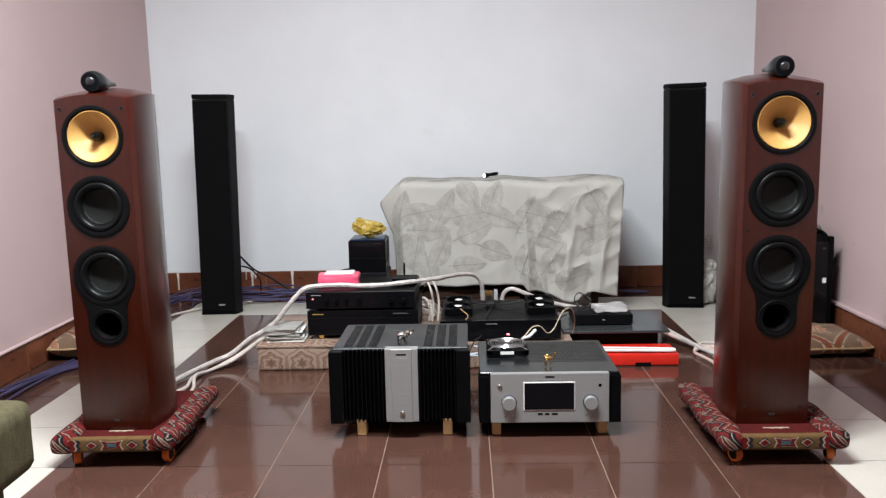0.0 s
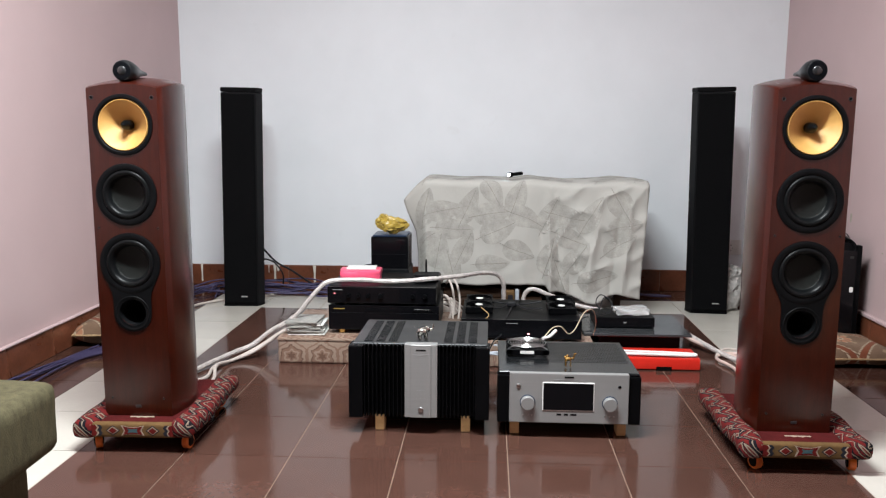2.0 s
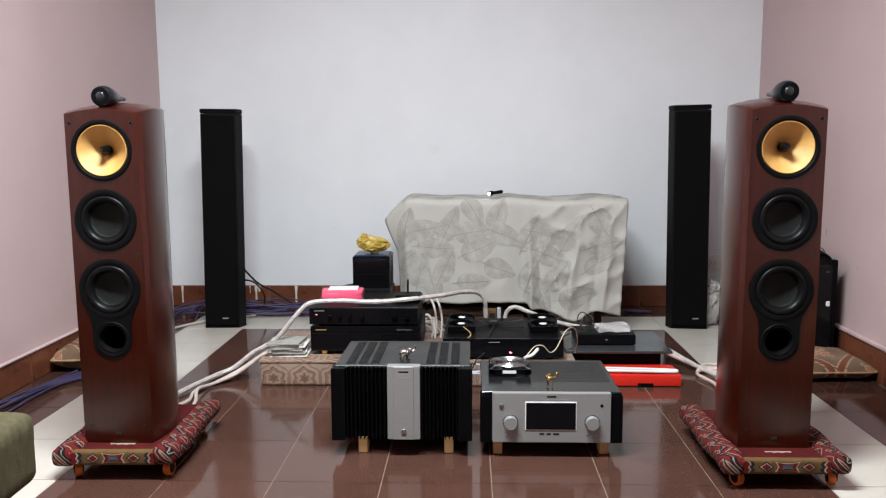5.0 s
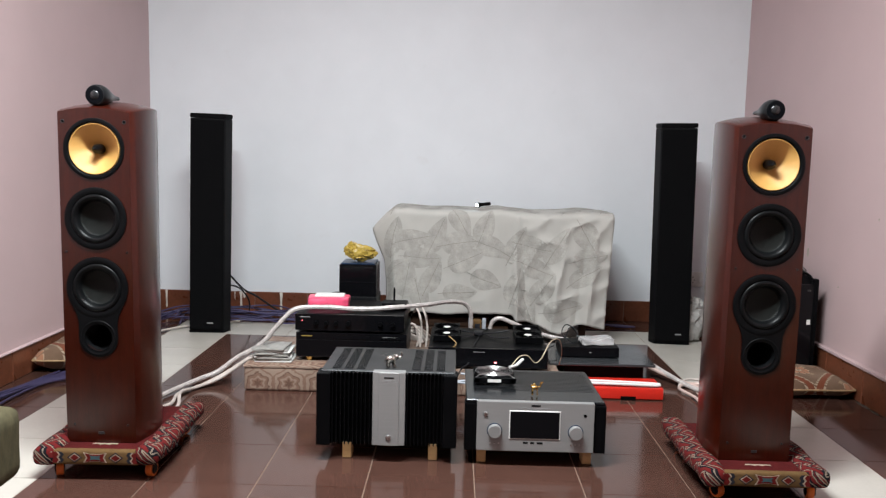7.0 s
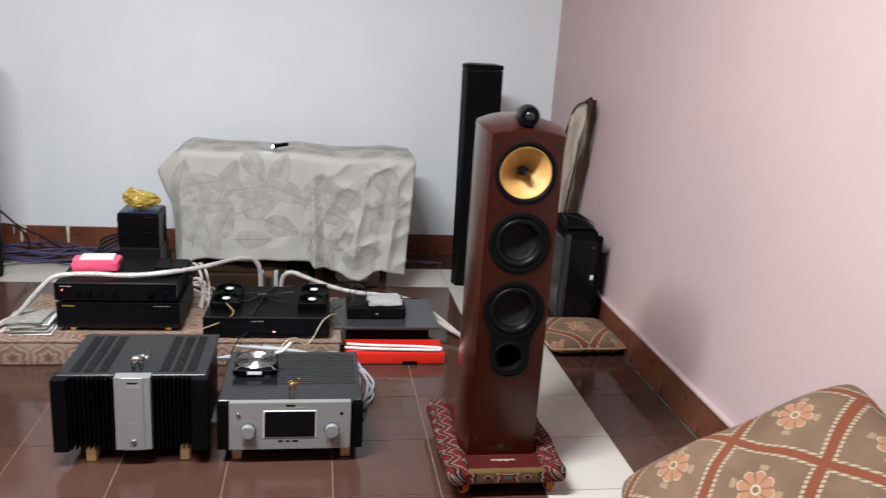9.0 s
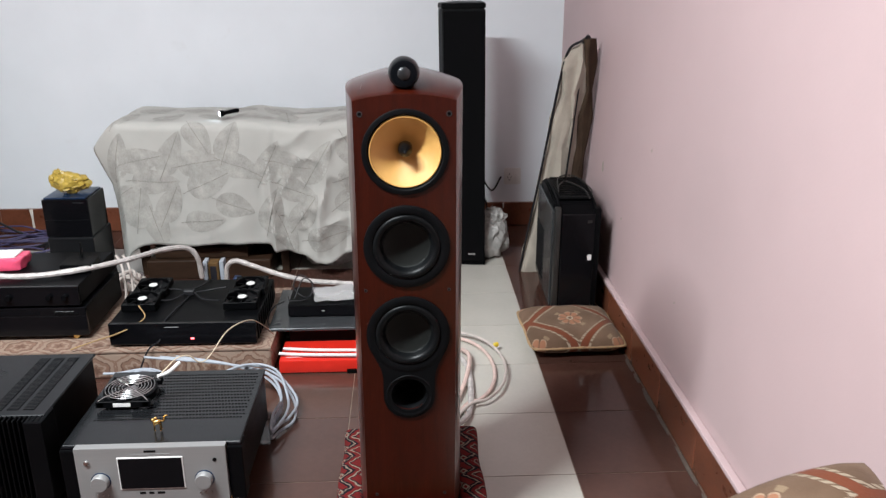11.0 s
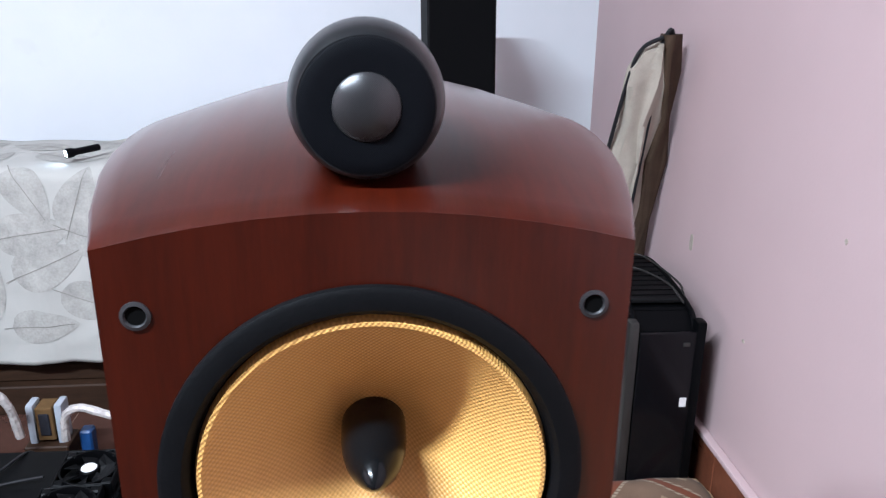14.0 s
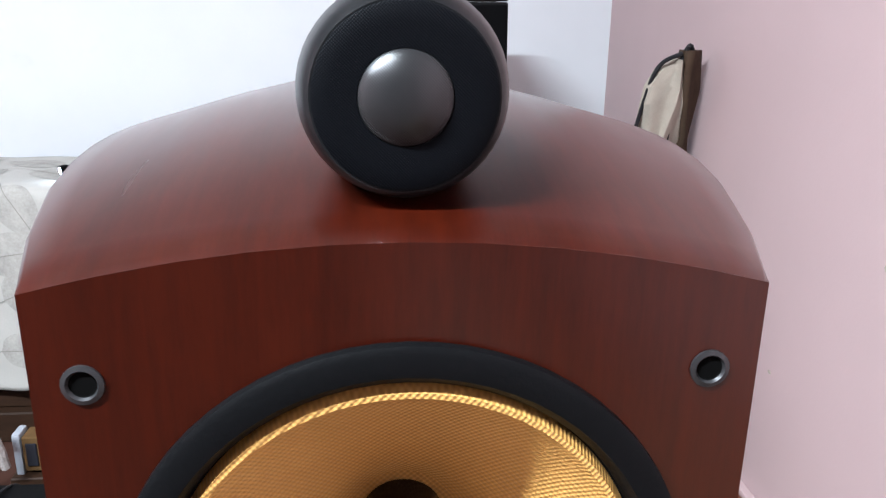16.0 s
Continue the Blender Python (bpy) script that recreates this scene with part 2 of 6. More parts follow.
M = {}
M["white_wall"] = wall_material("white_wall_paint", (0.80, 0.832, 0.865), (0.66, 0.66, 0.66))
M["pink_wall"] = wall_material("pink_wall_paint", (0.55, 0.411, 0.414), (0.49, 0.372, 0.368))
M["ceiling"] = wall_material("ceiling_paint", (0.82, 0.82, 0.81), (0.76, 0.76, 0.74))
M["brown_tile"] = mat("brown_floor_tile", (0.068, 0.032, 0.024), 0.11, 0, 0.16, 7, 60, 0.03, per_object=0.22, rvar=0.05)
M["cream_tile"] = mat("cream_floor_tile", (0.50, 0.475, 0.425), 0.20, 0, 0.05, 6, 80, 0.03, per_object=0.05, rvar=0.05)
M["skirting"] = mat("terracotta_skirting", (0.15, 0.050, 0.026), 0.30, 0, 0.35, 9, 60, 0.08, per_object=0.25)
M["grout"] = mat("cement_grout", (0.20, 0.14, 0.105), 0.9, 0, 0.2, 20, 300, 0.4)
M["cherry"] = wood_material("red_cherry_veneer", (0.016, 0.0018, 0.0005), (0.042, 0.0046, 0.0010), 0.30, (9, 1.1, 0.8), 1.0, 0.0)
M["kevlar"] = kevlar_material()
M["rubber"] = mat("black_rubber", (0.004, 0.0045, 0.005), 0.36, 0, 0.2, 20, 300, 0.1)
M["flange"] = mat("black_flange", (0.0035, 0.0038, 0.0044), 0.48, 0, 0.15, 20, 500, 0.12)
M["cone"] = mesh_material("dark_cone_weave", (0.010, 0.0112, 0.0105), 0.42, 0.0, 0.0022, 0.35)
M["plug"] = mat("grey_phase_plug", (0.003, 0.0035, 0.004), 0.16, 0, 0.1, 30, 300, 0.03)
M["pod"] = mat("satin_black_pod", (0.007, 0.008, 0.009), 0.33, 0, 0.15, 30, 400, 0.04, coat=0.12)
M["podface"] = mesh_material("black_mesh", (0.0030, 0.0036, 0.005), 0.5, 0.0, 0.0009, 0.22)
M["dome"] = mesh_material("silver_dome_mesh", (0.034, 0.035, 0.037), 0.26, 0.5, 0.0008, 0.10)
M["steel"] = mat("brushed_steel", (0.55, 0.55, 0.55), 0.28, 1.0, 0.1, 30, 300, 0.05)
M["insert"] = mat("dull_metal_insert", (0.045, 0.045, 0.048), 0.4, 0.6, 0.2, 60, 400, 0.1)
# flat black, painted on for the shade inside holes and notches
M["dark"] = mat("hollow_shade_black", (0.004, 0.004, 0.004), 0.9, 0, 0.1, 10, 50, 0)
M["label"] = mat("grey_label", (0.30, 0.30, 0.30), 0.4, 0, 0.1, 40, 200, 0)
M["silver"] = mat("brushed_aluminium", (0.28, 0.278, 0.276), 0.42, 0.35, 0.05, 6, 220, 0.05, (1, 40, 40))
M["black_metal"] = mat("black_powder_coat", (0.0022, 0.0023, 0.0028), 0.42, 0.0, 0.2, 8, 700, 0.12)
M["grey_metal"] = mat("dark_grey_lid", (0.012, 0.013, 0.0145), 0.32, 0.3, 0.12, 7, 500, 0.05)
M["satin_lid"] = mat("satin_black_lid", (0.011, 0.012, 0.0135), 0.23, 0.2, 0.12, 7, 500, 0.03, rvar=0.04)
M["slot"] = mat("vent_slot", (0.003, 0.003, 0.0035), 0.6, 0, 0.2, 60, 400, 0.1)
M["gloss_black"] = mat("gloss_black", (0.004, 0.004, 0.005), 0.14, 0, 0.1, 10, 100, 0, rvar=0.03)
M["screen"] = mat("dark_screen", (0.004, 0.004, 0.005), 0.30, 0, 0.1, 10, 100, 0, rvar=0.02)
M["black_ash"] = wood_material("black_ash_vinyl", (0.003, 0.003, 0.0035), (0.006, 0.006, 0.007), 0.55, (9, 9, 0.6), 0.0)
M["grille"] = mesh_material("black_grille_cloth", (0.0035, 0.0035, 0.004), 0.85, 0, 0.0025, 0.4)
M["pine"] = wood_material("raw_pine", (0.48, 0.27, 0.11), (0.66, 0.43, 0.20), 0.6, (1, 1, 6), 0.0)
M["old_wood"] = wood_material("dark_old_wood", (0.016, 0.008, 0.0045), (0.045, 0.022, 0.012), 0.6, (1, 1, 6), 0.0)
M["brass"] = mat("polished_brass", (0.72, 0.47, 0.16), 0.22, 1.0, 0.15, 60, 300, 0.1)
M["nickel"] = mat("antique_silver", (0.50, 0.48, 0.44), 0.26, 1.0, 0.3, 90, 300, 0.2)
M["orange"] = mat("orange_polyurethane", (0.72, 0.15, 0.02), 0.4, 0, 0.15, 30, 200, 0.05)
M["kilim_front"] = kilim_material("kilim_front", 0, 2, 0.075, True)
M["kilim_side"] = kilim_material("kilim_side", 1, 2, 0.062, False)
M["kilim_top"] = mat("kilim_red_ground", (0.060, 0.008, 0.008), 0.95, 0, 0.3, 40, 400, 0.6)
M["ochre"] = mat("kilim_ochre_wool", (0.115, 0.066, 0.028), 0.95, 0, 0.2, 40, 400, 0.6)
M["wool_black"] = mat("kilim_black_wool", (0.022, 0.022, 0.028), 0.95, 0, 0.2, 40, 400, 0.6)
M["wool_white"] = mat("kilim_white_wool", (0.33, 0.26, 0.20), 0.95, 0, 0.2, 40, 400, 0.6)
M["wool_red"] = mat("kilim_red_wool", (0.12, 0.013, 0.012), 0.95, 0, 0.2, 40, 400, 0.6)
M["wool_teal"] = mat("kilim_teal_wool", (0.05, 0.09, 0.10), 0.95, 0, 0.2, 40, 400, 0.6)
M["cushion"] = cushion_material()
M["piping"] = mat("gold_piping", (0.38, 0.25, 0.13), 0.8, 0, 0.4, 120, 400, 0.5)
M["damask"] = damask_material()
M["linen"] = mat("cream_linen", (0.44, 0.43, 0.40), 0.9, 0, 0.05, 8, 700, 0.35)
M["leaf_ink"] = mat("grey_leaf_print", (0.365, 0.353, 0.325), 0.9, 0, 0.25, 22, 160, 0.3)
M["rib_ink"] = mat("dark_leaf_rib", (0.25, 0.238, 0.215), 0.9, 0, 0.12, 16, 240, 0.3)
M["olive"] = mat("olive_chenille", (0.075, 0.066, 0.038), 0.95, 0, 0.35, 60, 500, 0.8, (1, 1, 0.35))
M["white_cable"] = mat("white_braid", (0.52, 0.46, 0.42), 0.45, 0, 0.15, 60, 300, 0.5)
M["wrap"] = mat("clear_wrapped_braid", (0.52, 0.48, 0.46), 0.22, 0.1, 0.3, 40, 130, 0.9, dist=0.004)
M["beige_cable"] = mat("beige_wire", (0.52, 0.42, 0.30), 0.5, 0, 0.15, 60, 300, 0.1)
M["tan_cable"] = mat("ochre_wire", (0.33, 0.21, 0.09), 0.5, 0, 0.15, 60, 300, 0.1)
M["black_cable"] = mat("black_cable", (0.012, 0.012, 0.014), 0.5, 0, 0.2, 60, 300, 0.1)
M["grey_cable"] = mat("grey_cable", (0.34, 0.365, 0.41), 0.45, 0, 0.1, 60, 300, 0.1)
M["purple_cable"] = mat("purple_cable", (0.055, 0.047, 0.11), 0.5, 0, 0.25, 60, 300, 0.1)
M["pink_hose"] = mat("pinkish_clear_hose", (0.60, 0.45, 0.40), 0.2, 0, 0.2, 60, 300, 0.1)
M["red_plastic"] = mat("red_plastic", (0.62, 0.022, 0.012), 0.35, 0, 0.1, 20, 300, 0.05)
M["white_plastic"] = mat("white_plastic", (0.72, 0.71, 0.69), 0.4, 0, 0.06, 20, 300, 0.05)
M["pink_bag"] = mat("pink_plastic_bag", (0.80, 0.09, 0.18), 0.3, 0, 0.15, 30, 90, 0.5, dist=0.004)
M["yellow_bag"] = mat("yellow_plastic_bag", (0.40, 0.28, 0.05), 0.35, 0, 0.25, 30, 60, 0.8, dist=0.004)
M["yellow_tag"] = mat("yellow_tape", (0.70, 0.50, 0.03), 0.4, 0, 0.1, 30, 200, 0.05)
M["navy"] = mat("navy_anodised", (0.010, 0.030, 0.075), 0.3, 0.3, 0.1, 20, 200, 0)
M["blue_plastic"] = mat("blue_plastic", (0.012, 0.05, 0.16), 0.4, 0, 0.2, 30, 90, 0.2)
M["clear_bag"] = glassy("clear_plastic_film", (0.92, 0.92, 0.92), 0.25, 0.7)
M["milky_bag"] = mat("milky_plastic_bag", (0.42, 0.40, 0.38), 0.3, 0, 0.25, 25, 60, 0.8, dist=0.006)
M["beige_bag"] = mat("beige_canvas", (0.40, 0.355, 0.295), 0.85, 0, 0.18, 14, 400, 0.4)
M["brown_bag"] = mat("dark_brown_canvas", (0.065, 0.042, 0.028), 0.85, 0, 0.3, 14, 400, 0.4)
M["window_panel"] = mat("smoked_side_panel", (0.045, 0.047, 0.048), 0.22, 0.2, 0.4, 9, 60, 0.1)
M["grey_trim"] = mat("gunmetal_trim", (0.042, 0.040, 0.038), 0.42, 0.5, 0.2, 20, 300, 0.1)
M["shelf_grey"] = mat("grey_satin_panel", (0.055, 0.058, 0.062), 0.2, 0.3, 0.15, 8, 300, 0.05)
M["red_led"] = glow("red_indicator", (1.0, 0.03, 0.05), 6.0)
M["torch_glow"] = glow("torch_glow", (0.72, 0.87, 1.0), 50.0)
M["tube_glow"] = glow("tube_glow", (1.0, 0.98, 0.95), 6.0)
M["gold_ink"] = mat("gold_lettering", (0.55, 0.38, 0.10), 0.4, 0.6, 0.1, 40, 200, 0)
M["paper"] = mat("stacked_sleeves", (0.28, 0.27, 0.25), 0.4, 0, 0.5, 60, 200, 0.2)
M["smear"] = mat("thin_cement_smear", (0.095, 0.075, 0.062), 0.7, 0, 0.5, 60, 300, 0.3)
M["dust"] = mat("limewash_drip", (0.60, 0.56, 0.50), 0.8, 0, 0.15, 30, 200, 0.3)


# dull blacks and dyed wool reflect little
for key, level in (("rubber", 0.12), ("flange", 0.08), ("cone", 0.12), ("plug", 0.2), ("pod", 0.24), ("podface", 0.05), ("black_metal", 0.07), ("grey_metal", 0.28), ("slot", 0.15), ("black_ash", 0.15), ("grille", 0.06),
                   ("gloss_black", 0.22), ("cherry", 0.12), ("screen", 0.12), ("kilim_front", 0.08), ("kilim_side", 0.08), ("kilim_top", 0.08), ("ochre", 0.08), ("wool_black", 0.08), ("wool_white", 0.08), ("wool_red", 0.08), ("wool_teal", 0.08),
                   ("olive", 0.1), ("cushion", 0.1), ("black_cable", 0.25), ("purple_cable", 0.3), ("brown_bag", 0.15), ("old_wood", 0.2), ("dark", 0.0), ("skirting", 0.4)):
    M[key].node_tree.nodes["Principled BSDF"].inputs["Specular IOR Level"].default_value = level


# ---- mesh helpers ----
# turned shells that are open at the back face the front of their thing
OPEN_SHELLS = ("cone", "surround", "woofer", "midrange_driver", "face", "dome", "bass_port")


def link(name, bm, material, parent=None, label="", smooth=False):
    bmesh.ops.recalc_face_normals(bm, faces=bm.faces[:])
    if name in OPEN_SHELLS and sum(f.normal.y * f.calc_area() for f in bm.faces) > 0:
        bmesh.ops.reverse_faces(bm, faces=bm.faces[:])
    me = bpy.data.meshes.new(name)
    if smooth:
        for f in bm.faces:
            f.smooth = True
        for e in bm.edges:
            if len(e.link_faces) == 2 and e.calc_face_angle(0.0) > radians(38):
                e.smooth = False
    bm.to_mesh(me)
    bm.free()
    for m in material if isinstance(material, (list, tuple)) else (material,):
        me.materials.append(m)
    ob = new(name, me)
    if parent:
        ob.parent = parent
    return tagged(ob, label)


def part(name, bm, material, parent, label="", smooth=False):
    """One mesh under a thing or under a part."""
    return link(name, bm, material, parent, label, smooth)


def thing(name, m, label, category, group="", kind=""):
    e = new(name)
    e.empty_display_size = 0.05
    e.matrix_world = m
    return tagged(e, label, category, group, kind)


def box(x0, x1, y0, y1, z0, z1, bev=0.0, seg=2, bm=None):
    own = bmesh.new()
    bmesh.ops.create_cube(own, size=1, matrix=Matrix.Translation(((x0 + x1) / 2, (y0 + y1) / 2, (z0 + z1) / 2)) @ Matrix.Diagonal((x1 - x0, y1 - y0, z1 - z0, 1)))
    if bev:
        bmesh.ops.bevel(own, geom=own.edges[:], offset=bev, segments=seg, affect="EDGES", profile=0.6)
    if bm is None:
        return own
    return merge(bm, own)


def merge(bm, other):
    me = bpy.data.meshes.new("tmp")
    other.to_mesh(me)
    other.free()
    bm.from_mesh(me)
    bpy.data.meshes.remove(me)
    return bm


def lathe(profile, seg=40, axis="Y", at=(0, 0, 0), bm=None):
    """Turns (radius, height) pairs round an axis; heights run along it."""
    bm = bm or bmesh.new()
    rings = []
    for r, h in profile:
        ring = []
        n = 1 if r < 1e-6 else seg
        for i in range(n):
            a = 2 * math.pi * i / seg
            c, s = r * math.cos(a), r * math.sin(a)
            p = {"Y": (c, h, s), "Z": (c, s, h), "X": (h, c, s)}[axis]
            ring.append(bm.verts.new(Vector(p) + Vector(at)))
        rings.append(ring)
    for a, b in zip(rings, rings[1:]):
        for i in range(seg):
            j = (i + 1) % seg
            if len(a) > 1 and len(b) > 1:
                bm.faces.new((a[i], a[j], b[j], b[i]))
            elif len(a) > 1:
                bm.faces.new((a[i], a[j], b[0]))
            elif len(b) > 1:
                bm.faces.new((a[0], b[j], b[i]))
    return bm


def smooth_line(pts, per=6):
    pts = [Vector(p) for p in pts]
    ext = [pts[0] * 2 - pts[1], *pts, pts[-1] * 2 - pts[-2]]
    out = []
    for i in range(1, len(ext) - 2):
        p0, p1, p2, p3 = ext[i - 1:i + 3]
        for k in range(per):
            t = k / per
            out.append(0.5 * (2 * p1 + (p2 - p0) * t + (2 * p0 - 5 * p1 + 4 * p2 - p3) * t * t + (3 * p1 - p0 - 3 * p2 + p3) * t ** 3))
    return out + [pts[-1]]


def sweep(pts, r, seg=8, per=6, bm=None, wobble=0.0):
    bm = bm or bmesh.new()
    line = smooth_line(pts, per) if per > 1 else [Vector(p) for p in pts]
    up, rings = Vector((0.13, 0.21, 0.97)), []
    for i, p in enumerate(line):
        d = (line[min(i + 1, len(line) - 1)] - line[max(i - 1, 0)]).normalized()
        a = d.cross(up)
        a = a.normalized() if a.length > 0.05 else d.cross(Vector((1, 0, 0))).normalized()
        b = d.cross(a)
        rr = r * (1 + wobble * math.sin(i * 2.1) * 0.5 + wobble * 0.5 * math.sin(i * 0.83 + 1))
        rings.append([bm.verts.new(p + rr * (a * math.cos(2 * math.pi * k / seg) + b * math.sin(2 * math.pi * k / seg))) for k in range(seg)])
    for a, b in zip(rings, rings[1:]):
        for k in range(seg):
            bm.faces.new((a[k], a[(k + 1) % seg], b[(k + 1) % seg], b[k]))
    bm.faces.new(rings[0][::-1]), bm.faces.new(rings[-1])
    return bm


def cable(name, pts, r, material, label, category="cable", group="", wobble=0.0, per=6):
    return tagged(link(name, sweep(pts, r, per=per, wobble=wobble), material, smooth=True), label, category, group)


def plate(outline, holes, y0, y1):
    """A flat plate in the xz plane from y0 (front) to y1, with round holes (cx, cz, r)."""
    bm = bmesh.new()
    loops = [[Vector((x, y0, z)) for x, z in outline]]
    for cx, cz, r in holes:
        loops.append([Vector((cx + r * math.cos(2 * math.pi * k / 40), y0, cz + r * math.sin(2 * math.pi * k / 40))) for k in range(40)])
    rims, edges = [], []
    for lp in loops:
        vs = [bm.verts.new(p) for p in lp]
        rims.append(vs)
        edges += [bm.edges.new((vs[i], vs[(i + 1) % len(vs)])) for i in range(len(vs))]
    bmesh.ops.triangle_fill(bm, use_beauty=True, use_dissolve=False, edges=edges)
    for vs in rims:
        back = [bm.verts.new(v.co + Vector((0, y1 - y0, 0))) for v in vs]
        for i in range(len(vs)):
            j = (i + 1) % len(vs)
            bm.faces.new((vs[i], vs[j], back[j], back[i]))
    return bm


def ball(c, r, bm=None, sub=2, squash=(1, 1, 1), rough=0.0, seed=0.0, freq=14.0):
    own = bmesh.new()
    bmesh.ops.create_icosphere(own, subdivisions=sub, radius=1.0)
    for v in own.verts:
        k = 1 + rough * noise.noise(v.co * freq * 0.15 + Vector((seed, seed * 2, 0))) + rough * 0.5 * noise.noise(v.co * freq * 0.4 + Vector((seed, 0, seed)))
        v.co = Vector((v.co.x * r * squash[0] * k, v.co.y * r * squash[1] * k, v.co.z * r * squash[2] * k)) + Vector(c)
    return own if bm is None else merge(bm, own)


# ---- room ----
X0, X1, Y0, Y1, H = -1.205, 2.238, -3.55, 4.932, 2.85
TILE, GX, GY = 0.313, -0.282, 2.762
T = 0.15


def wall(name, x0, x1, y0, y1, z0, z1, material, label):
    ob = link(name, box(x0, x1, y0, y1, z0, z1), material)
    return tagged(ob, label, "wall", kind="structure")


wall_back = wall("wall_north", X0 - T, X1 + T, Y1, Y1 + T, -0.05, H, M["white_wall"], "plain white painted plaster wall behind the equipment")
wall_left = wall("wall_west", X0 - T, X0, Y0, Y1, -0.05, H, M["pink_wall"], "pale pink painted plaster side wall with faint marks")
wall_right = wall("wall_east", X1, X1 + T, Y0, Y1, -0.05, H, M["pink_wall"], "pale pink painted plaster side wall with chips and marks")
# never in view; set far back and pink so fewer reflections wash the blacks
wall_front = wall("wall_south", X0 - T, X1 + T, Y0 - T, Y0, -0.05, H, M["pink_wall"], "plain pale pink end wall, unseen, set far back to dim reflections")
ceiling = tagged(link("ceiling", box(X0 - T, X1 + T, Y0 - T, Y1 + T, H, H + 0.12), M["ceiling"]), "plain white painted ceiling slab", "ceiling", kind="structure")
floor = tagged(link("floor", box(X0 - T, X1 + T, Y0 - T, Y1 + T, -0.12, -0.0016), M["grout"]), "glossy brown tiled floor with a cream tile border", "floor", kind="structure")


# ---- floor-standing loudspeakers ----
def speaker(m, label):
    e = thing("floorstanding_speaker", m, label, "loudspeaker", "pair of large loudspeakers")

    def half(y):
        """Half the cabinet's width at a depth behind the baffle."""
        stations = ((0, 0.1012), (0.03, 0.1095), (0.07, 0.1170), (0.10, 0.1198), (0.13, 0.1195), (0.16, 0.1165), (0.20, 0.1060), (0.24, 0.0905), (0.275, 0.0725), (0.30, 0.055), (0.318, 0.038), (0.328, 0.022), (0.332, 0.008))
        for (a, wa), (c, wc) in zip(stations, stations[1:]):
            if y <= c:
                return wa + (wc - wa) * (y - a) / (c - a)
        return 0.008

    def crown(x, y=0.0):
        """Height of the arched top, which also swells a little towards the back."""
        k = min(1.0, y / 0.16)
        edge = 0.950 + 0.0175 * (2 * k - k * k) - 0.030 * max(0.0, (y - 0.22) / 0.11) ** 2
        return edge + (0.013 + 0.007 * k) * (1 - (x / half(y)) ** 2)

    # cabinet shell: curved sides and an arched top, open where the baffle sits
    bm = bmesh.new()
    ys = [0, 0.004, 0.015, 0.03, 0.05, 0.07, 0.095, 0.12, 0.14, 0.16, 0.18, 0.20, 0.22, 0.24, 0.258, 0.275, 0.289, 0.30, 0.31, 0.318, 0.324, 0.328, 0.332]
    ss = [-1, -0.985, -0.9, -0.7, -0.45, -0.2, 0, 0.2, 0.45, 0.7, 0.9, 0.985, 1]
    smooth_half = half
    rows = []
    for y in ys:
        w = smooth_half(y)
        rows.append([bm.verts.new((w * s, y, crown(w * s, y) - 0.0012 * (y == 0) - 0.0015 * (abs(s) == 1 and y > 0))) for s in ss])
    for a, b in zip(rows, rows[1:]):
        for i in range(len(ss) - 1):
            bm.faces.new((a[i], a[i + 1], b[i + 1], b[i]))
    for side in (0, -1):
        low = [bm.verts.new((r[side].co.x, r[side].co.y, -0.008)) for r in rows]
        for i in range(len(rows) - 1):
            bm.faces.new((rows[i][side], rows[i + 1][side], low[i + 1], low[i]))
    part("cabinet", bm, M["cherry"], e, "red cherry veneer cabinet with curved sides", smooth=True)
    outline = [(-0.1012, -0.008), (0.1012, -0.008), (0.1012, crown(0.1012) - 0.0012)] + [(0.1012 * s, crown(0.1012 * s) - 0.0012) for s in (0.985, 0.8, 0.6, 0.4, 0.2, 0, -0.2, -0.4, -0.6, -0.8, -0.985)] + [(-0.1012, crown(0.1012) - 0.0012)]
    zf, z1, z2, zp = 0.847, 0.650, 0.451, 0.306
    part("baffle", plate(outline, [(0, zf, 0.082), (0, z1, 0.084), (0, z2, 0.084), (0, zp, 0.040)], 0.0, 0.012), M["cherry"], e, "flat cherry veneer front panel")
    # midrange
    mid = part("midrange_driver", lathe([(0.082, 0.010), (0.0865, 0.0005), (0.0862, -0.003), (0.084, -0.0042), (0.077, -0.0035), (0.0745, -0.001), (0.0735, 0.004), (0.0715, 0.004)], 64, at=(0, 0, zf)), M["flange"], e, "black ring round the midrange cone", smooth=True)
    part("cone", lathe([(0.0735, 0.006), (0.0712, -0.0012), (0.0695, -0.0012), (0.0675, 0.0015), (0.058, 0.0105), (0.047, 0.0195), (0.036, 0.0275), (0.026, 0.0345), (0.019, 0.0415), (0.0, 0.046)], 64, at=(0, 0, zf)), M["kevlar"], mid, "yellow woven kevlar cone", smooth=True)
    part("phase_plug", lathe([(0.0148, 0.044), (0.0146, 0.028), (0.0138, 0.020), (0.0122, 0.0125), (0.0096, 0.0055), (0.0064, 0.000), (0.0032, -0.0042), (0.0010, -0.0060), (0.0, -0.0063)], 32, at=(0, 0, zf)), M["plug"], mid, "dark grey bullet plug", smooth=True)
    # keyhole plate that joins the lower woofer and the port
    key = []
    for k in range(-26, 207, 6):
        a = radians(k)
        key.append((0.089 * math.cos(a), z2 + 0.089 * math.sin(a)))
    key += [(-0.0665, z2 - 0.066), (-0.0585, z2 - 0.086), (-0.0560, z2 - 0.106)]
    for k in range(180, 361, 9):
        a = radians(k)
        key.append((0.056 * math.cos(a), zp - 0.004 + 0.054 * math.sin(a)))
    key += [(0.0560, z2 - 0.106), (0.0585, z2 - 0.086), (0.0665, z2 - 0.066)]
